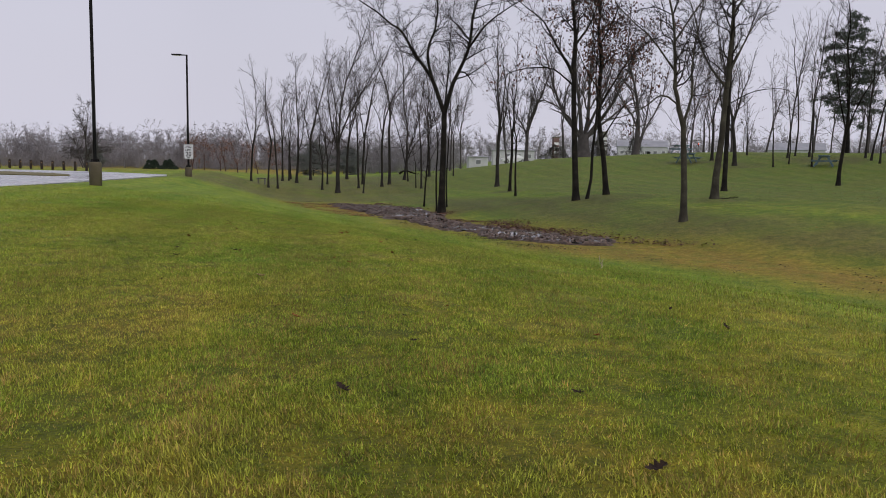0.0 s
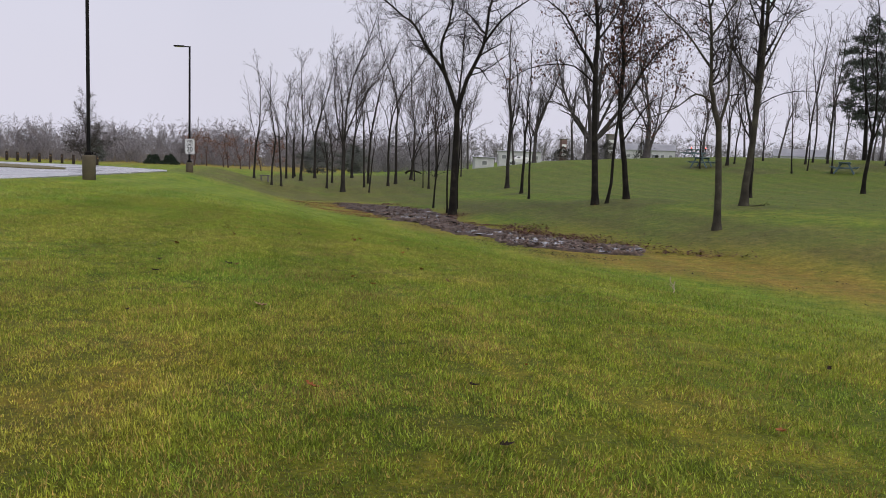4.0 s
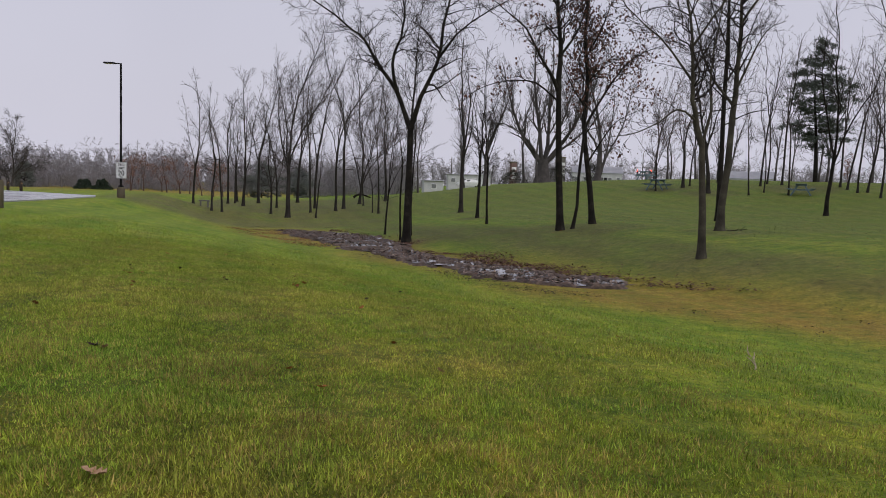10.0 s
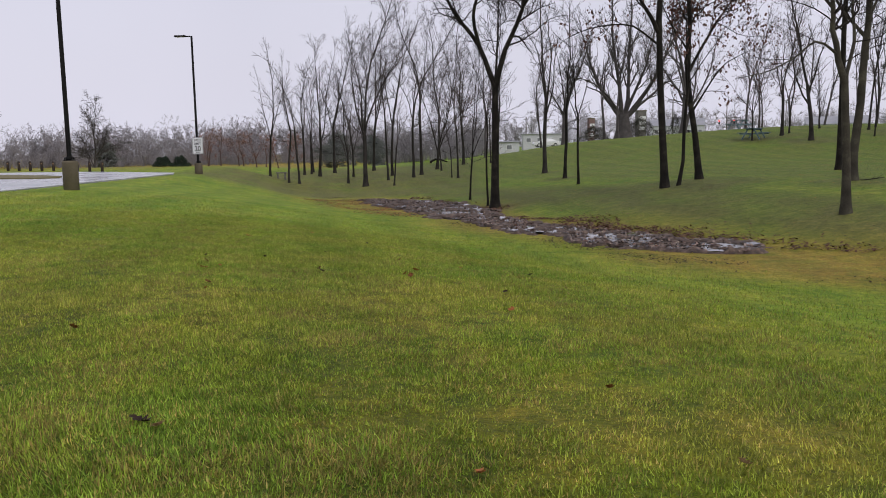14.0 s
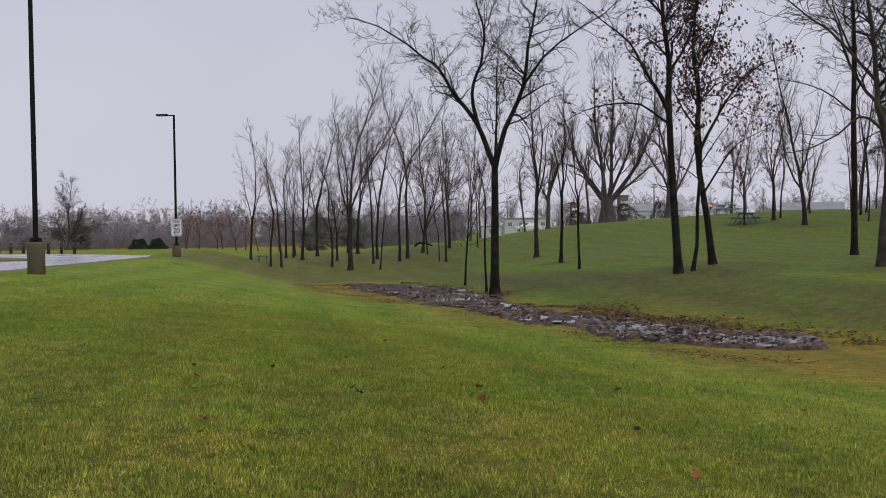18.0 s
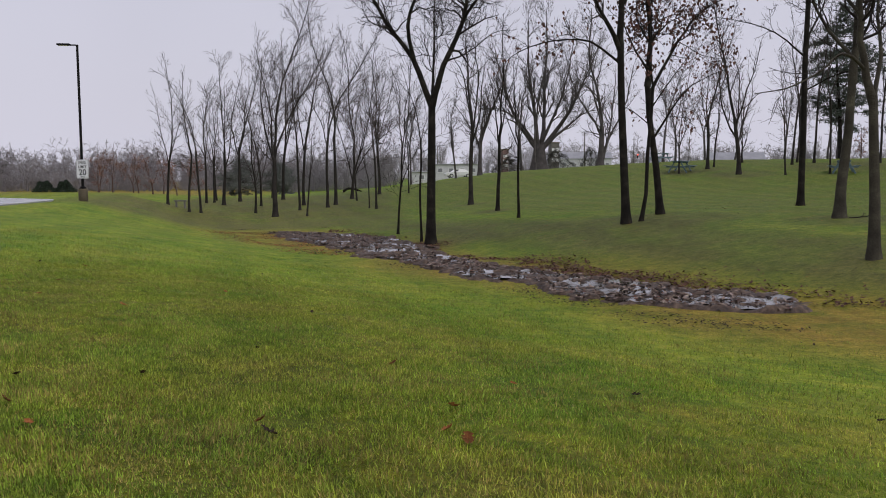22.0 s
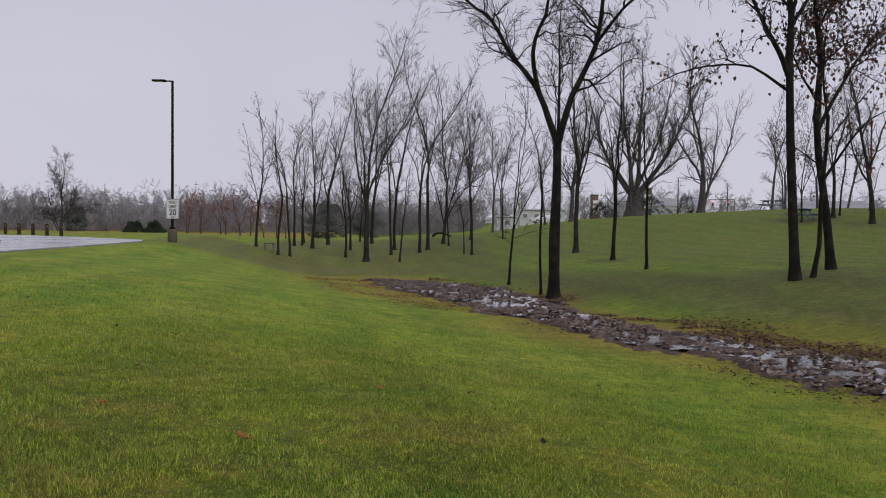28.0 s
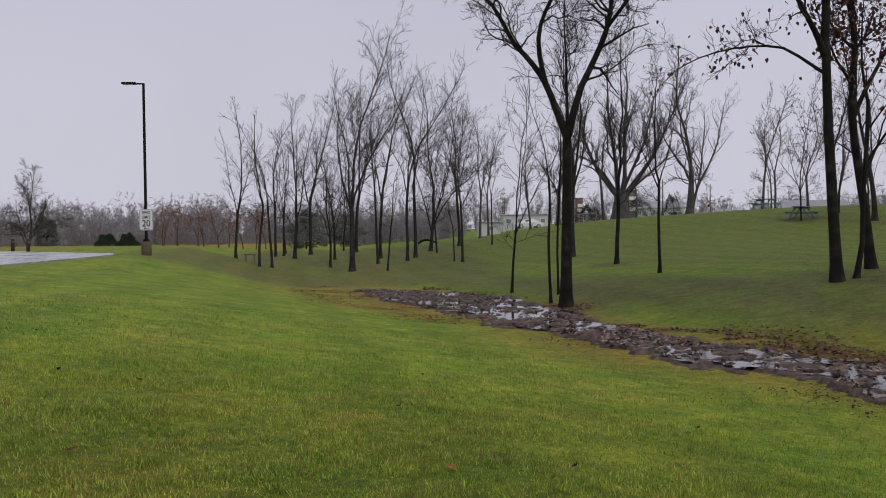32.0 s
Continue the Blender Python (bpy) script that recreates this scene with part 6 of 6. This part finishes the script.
def shed(x, y, wide, deep, tall, turn, words, windows, pitched=True):
    root = tagged(base("shed", x, y, None, turn), words, "building")
    part("wall", box((wide, deep, tall + 0.5), (0, 0, tall / 2 - 0.25), 0.03), M_SHED, root)
    bm = bmesh.new()
    e, r = 0.25, (0.22 * deep if pitched else 0.12)
    a = [bm.verts.new(p) for p in ((-wide / 2 - e, -deep / 2 - e, tall), (wide / 2 + e, -deep / 2 - e, tall), (wide / 2 + e, deep / 2 + e, tall), (-wide / 2 - e, deep / 2 + e, tall), (-wide / 2 - e, 0, tall + r), (wide / 2 + e, 0, tall + r))]
    for f in ((0, 1, 5, 4), (2, 3, 4, 5), (0, 4, 3), (1, 2, 5), (3, 2, 1, 0)):
        bm.faces.new([a[k] for k in f])
    part("roof", bm, M_ROOF, root)
    for k in range(windows):
        wx = (k + 0.5) / windows * wide - wide / 2
        w = part("window", box((min(0.9, wide / windows * 0.5), 0.08, 0.8), (wx, -deep / 2 - 0.02, tall * 0.55), 0.01), M_WHITE, root, "white window frame")
        part("pane", box((min(0.74, wide / windows * 0.4), 0.03, 0.64), (wx, -deep / 2 - 0.055, tall * 0.55), 0.004), M_HAZEPANE, w)
    return root


shed(5.7, 134, 3.1, 2.6, 1.9, 6, "small pale shed with one dark opening, beyond the slope", 1, False)
shed(13.0, 152, 7.6, 4, 2.3, 0, "long low pale building beyond the slope", 4, False)
shed(46, 190, 11, 7, 2.9, -10, "pale low building far beyond the hill", 6)
shed(92, 215, 14, 9, 3.2, -20, "grey low building far beyond the hill", 7)


def pillar(x, y, wide, tall, mat, words):
    root = tagged(base("sign_pillar", x, y, None, 15), words, "pillar")
    part("shaft", box((wide, wide * 0.7, tall + 0.4), (0, 0, tall / 2 - 0.2), 0.03), mat, root)
    part("cap", box((wide * 1.12, wide * 0.82, 0.16), (0, 0, tall + 0.08), 0.03), M_CONC, root)
    for k in range(3):
        part("panel", box((wide * 0.8, 0.05, tall * 0.12), (0, -wide * 0.35 - 0.02, tall * (0.35 + 0.2 * k)), 0.01), M_WHITE, root, "blank pale panel")


pillar(17.3, 126, 0.9, 3.4, M_BRICK, "red brick sign pillar with pale panels")
pillar(24.4, 126, 1.3, 3.7, M_OLDWOOD, "tall grey-brown sign pillar with pale panels")


def utility_pole(x, y, tall, words):
    root = tagged(base("utility_pole", x, y), words, "utility pole", "utility poles")
    part("pole", lathe([(0.11, -0.4), (0.08, tall)], 8), M_OLDWOOD, root, "", True)
    part("crossarm", box((0.9, 0.06, 0.07), (0, 0, tall - 0.5), 0.01), M_OLDWOOD, root)
    for s in (-0.38, 0.38):
        part("insulator", box((0.05, 0.05, 0.1), (s, 0, tall - 0.42), 0.01), M_GLASSY, root)


for x, y, t in ((30.5, 132, 5.5), (49, 165, 6.5), (64, 175, 7.0), (10.5, 160, 6.0)):
    utility_pole(x, y, t, "thin grey utility pole on the skyline")


def parked_car(x, y, turn, paint, words):
    root = tagged(base("car", x, y, None, turn), words, "car")
    bm = bmesh.new()
    half = [(-2.15, 0.35), (-2.2, 0.62), (-2.05, 0.82), (-1.2, 0.92), (-0.55, 1.38), (0.75, 1.42), (1.5, 0.98), (2.1, 0.88), (2.2, 0.6), (2.15, 0.35)]
    rows = [[bm.verts.new((px, s * (0.88 if pz < 1.0 else 0.68), pz)) for px, pz in half] for s in (-1, 1)]
    bm.faces.new(rows[0])
    bm.faces.new(rows[1][::-1])
    for k in range(len(half)):
        j = (k + 1) % len(half)
        bm.faces.new((rows[0][j], rows[0][k], rows[1][k], rows[1][j]))
    bmesh.ops.recalc_face_normals(bm, faces=bm.faces[:])
    bmesh.ops.bevel(bm, geom=bm.edges[:], offset=0.05, segments=2, affect="EDGES")
    part("body", bm, paint, root)
    for s in (-1, 1):
        part("side_window", box((1.5, 0.02, 0.3), (0.1, s * 0.77, 1.17), 0.005, Matrix.Rotation(s * 0.42, 4, "X")), M_PANE, root)
        for wx in (-1.3, 1.35):
            w = part("wheel", lathe([(0.31, -0.1), (0.33, -0.06), (0.33, 0.06), (0.31, 0.1)], 18), M_INK, root)
            w.matrix_basis = pose(wx, s * 0.82, 0.33, 90, 0, 0)
            part("rim", lathe([(0.19, -0.11), (0.19, 0.11)], 14), M_GLASSY, w)
    return root


parked_car(12.2, 140, 5, M_WHITE, "white car parked beyond the slope")


def bent_log(x, y, turn):
    """A dead trunk that lies arched, its sawn end pale."""
    root = tagged(base("fallen_log", x, y, None, turn), "dark dead log lying arched, with a pale sawn end", "log")
    v, f = tubes([([(-0.75, 0, 0.05), (-0.5, 0, 0.3), (-0.1, 0.03, 0.47), (0.4, 0.05, 0.45), (0.95, 0.1, 0.3), (1.5, 0.1, 0.1)], [0.15, 0.15, 0.14, 0.13, 0.11, 0.08])], 10)
    ob = new("trunk", array_mesh("trunk", v, f, M_BARK, True))
    ob.parent = root
    part("sawn_end", box((0.05, 0.24, 0.24), (-0.78, 0, 0.06), 0.02, Matrix.Rotation(-0.8, 4, "Y")), M_STRAWY, root, "pale sawn end")
    return root


bent_log(-3.7, 81.4, 6).scale = (0.72, 0.72, 0.72)


shed(93, 141, 8, 6, 2.6, -30, "grey-roofed pale building behind slim trees", 3)
bare_tree("young_tree", 51.1, 94.8, "young tree hung with russet leaves, far up the hill", 4.2, 0.06, 1.1, 430, 3, (0, 0), open_by=0.4, group="young russet trees", mat=M_RUSTY, leaves=[(420, 0.6, 3.8, M_RUSSET)], side=3)
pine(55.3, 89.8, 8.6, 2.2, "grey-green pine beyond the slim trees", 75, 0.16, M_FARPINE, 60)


def board_sign(x, y, wide, tall, turn):
    root = tagged(base("board_sign", x, y, None, turn), "low white board on two posts, on the skyline", "sign")
    part("board", box((wide, 0.08, tall), (0, 0, tall / 2 + 0.35), 0.01), M_WHITE, root)
    for sx in (-0.4, 0.4):
        part("post", box((0.1, 0.1, 1.0 + tall), (sx * wide, 0.09, tall / 2), 0.01), M_OLDWOOD, root)


board_sign(46.3, 157.1, 2.1, 0.85, -18)


def litter_bin(x, y):
    root = tagged(base("litter_bin", x, y), "dark litter bin on the skyline", "bin")
    part("body", lathe([(0.24, -0.1), (0.29, 0.1), (0.32, 0.85), (0.33, 0.9)], 16), M_INK, root, "", True)
    part("lid", lathe([(0.34, 0.9), (0.33, 0.98), (0.2, 1.1), (0.04, 1.13)], 16), M_POLE, root, "", True)


litter_bin(36.6, 146.0)


def traffic_signal(x, y, z, turn):
    """Two signal heads on a mast arm, both at red."""
    ground = gz(x, y)
    root = tagged(base("traffic_signal", x, y, ground, turn), "traffic signal on a mast arm, its lamps at red", "traffic signal")
    up = z - ground
    part("pole", lathe([(0.14, -0.5), (0.09, up + 1.0)], 10), M_OLDWOOD, root, "", True)
    part("arm", box((6.4, 0.12, 0.12), (-3.1, 0, up + 0.75), 0.02), M_OLDWOOD, root)
    for sx in (-1.6, -5.4):
        head = part("signal_head", box((0.36, 0.3, 1.05), (sx, 0, up - 0.35), 0.03), M_INK, root)
        lamp = lathe([(0.12, 0.0), (0.14, 0.03), (0.10, 0.06)], 14)
        bmesh.ops.transform(lamp, verts=lamp.verts, matrix=Matrix.Translation((sx, -0.15, up)) @ Matrix.Rotation(radians(90), 4, "X"))
        part("red_lens", lamp, M_SIGNAL, head, "glowing red lens")


M_SIGNAL, signal_nodes, _, signal_skin = material("red_signal", 0.3)
signal_skin.inputs["Base Color"].default_value = (0.6, 0.02, 0.01, 1)
signal_skin.inputs["Emission Color"].default_value = (1.0, 0.06, 0.03, 1)
signal_skin.inputs["Emission Strength"].default_value = 9.0
traffic_signal(73.5, 231, 8.1, -18)
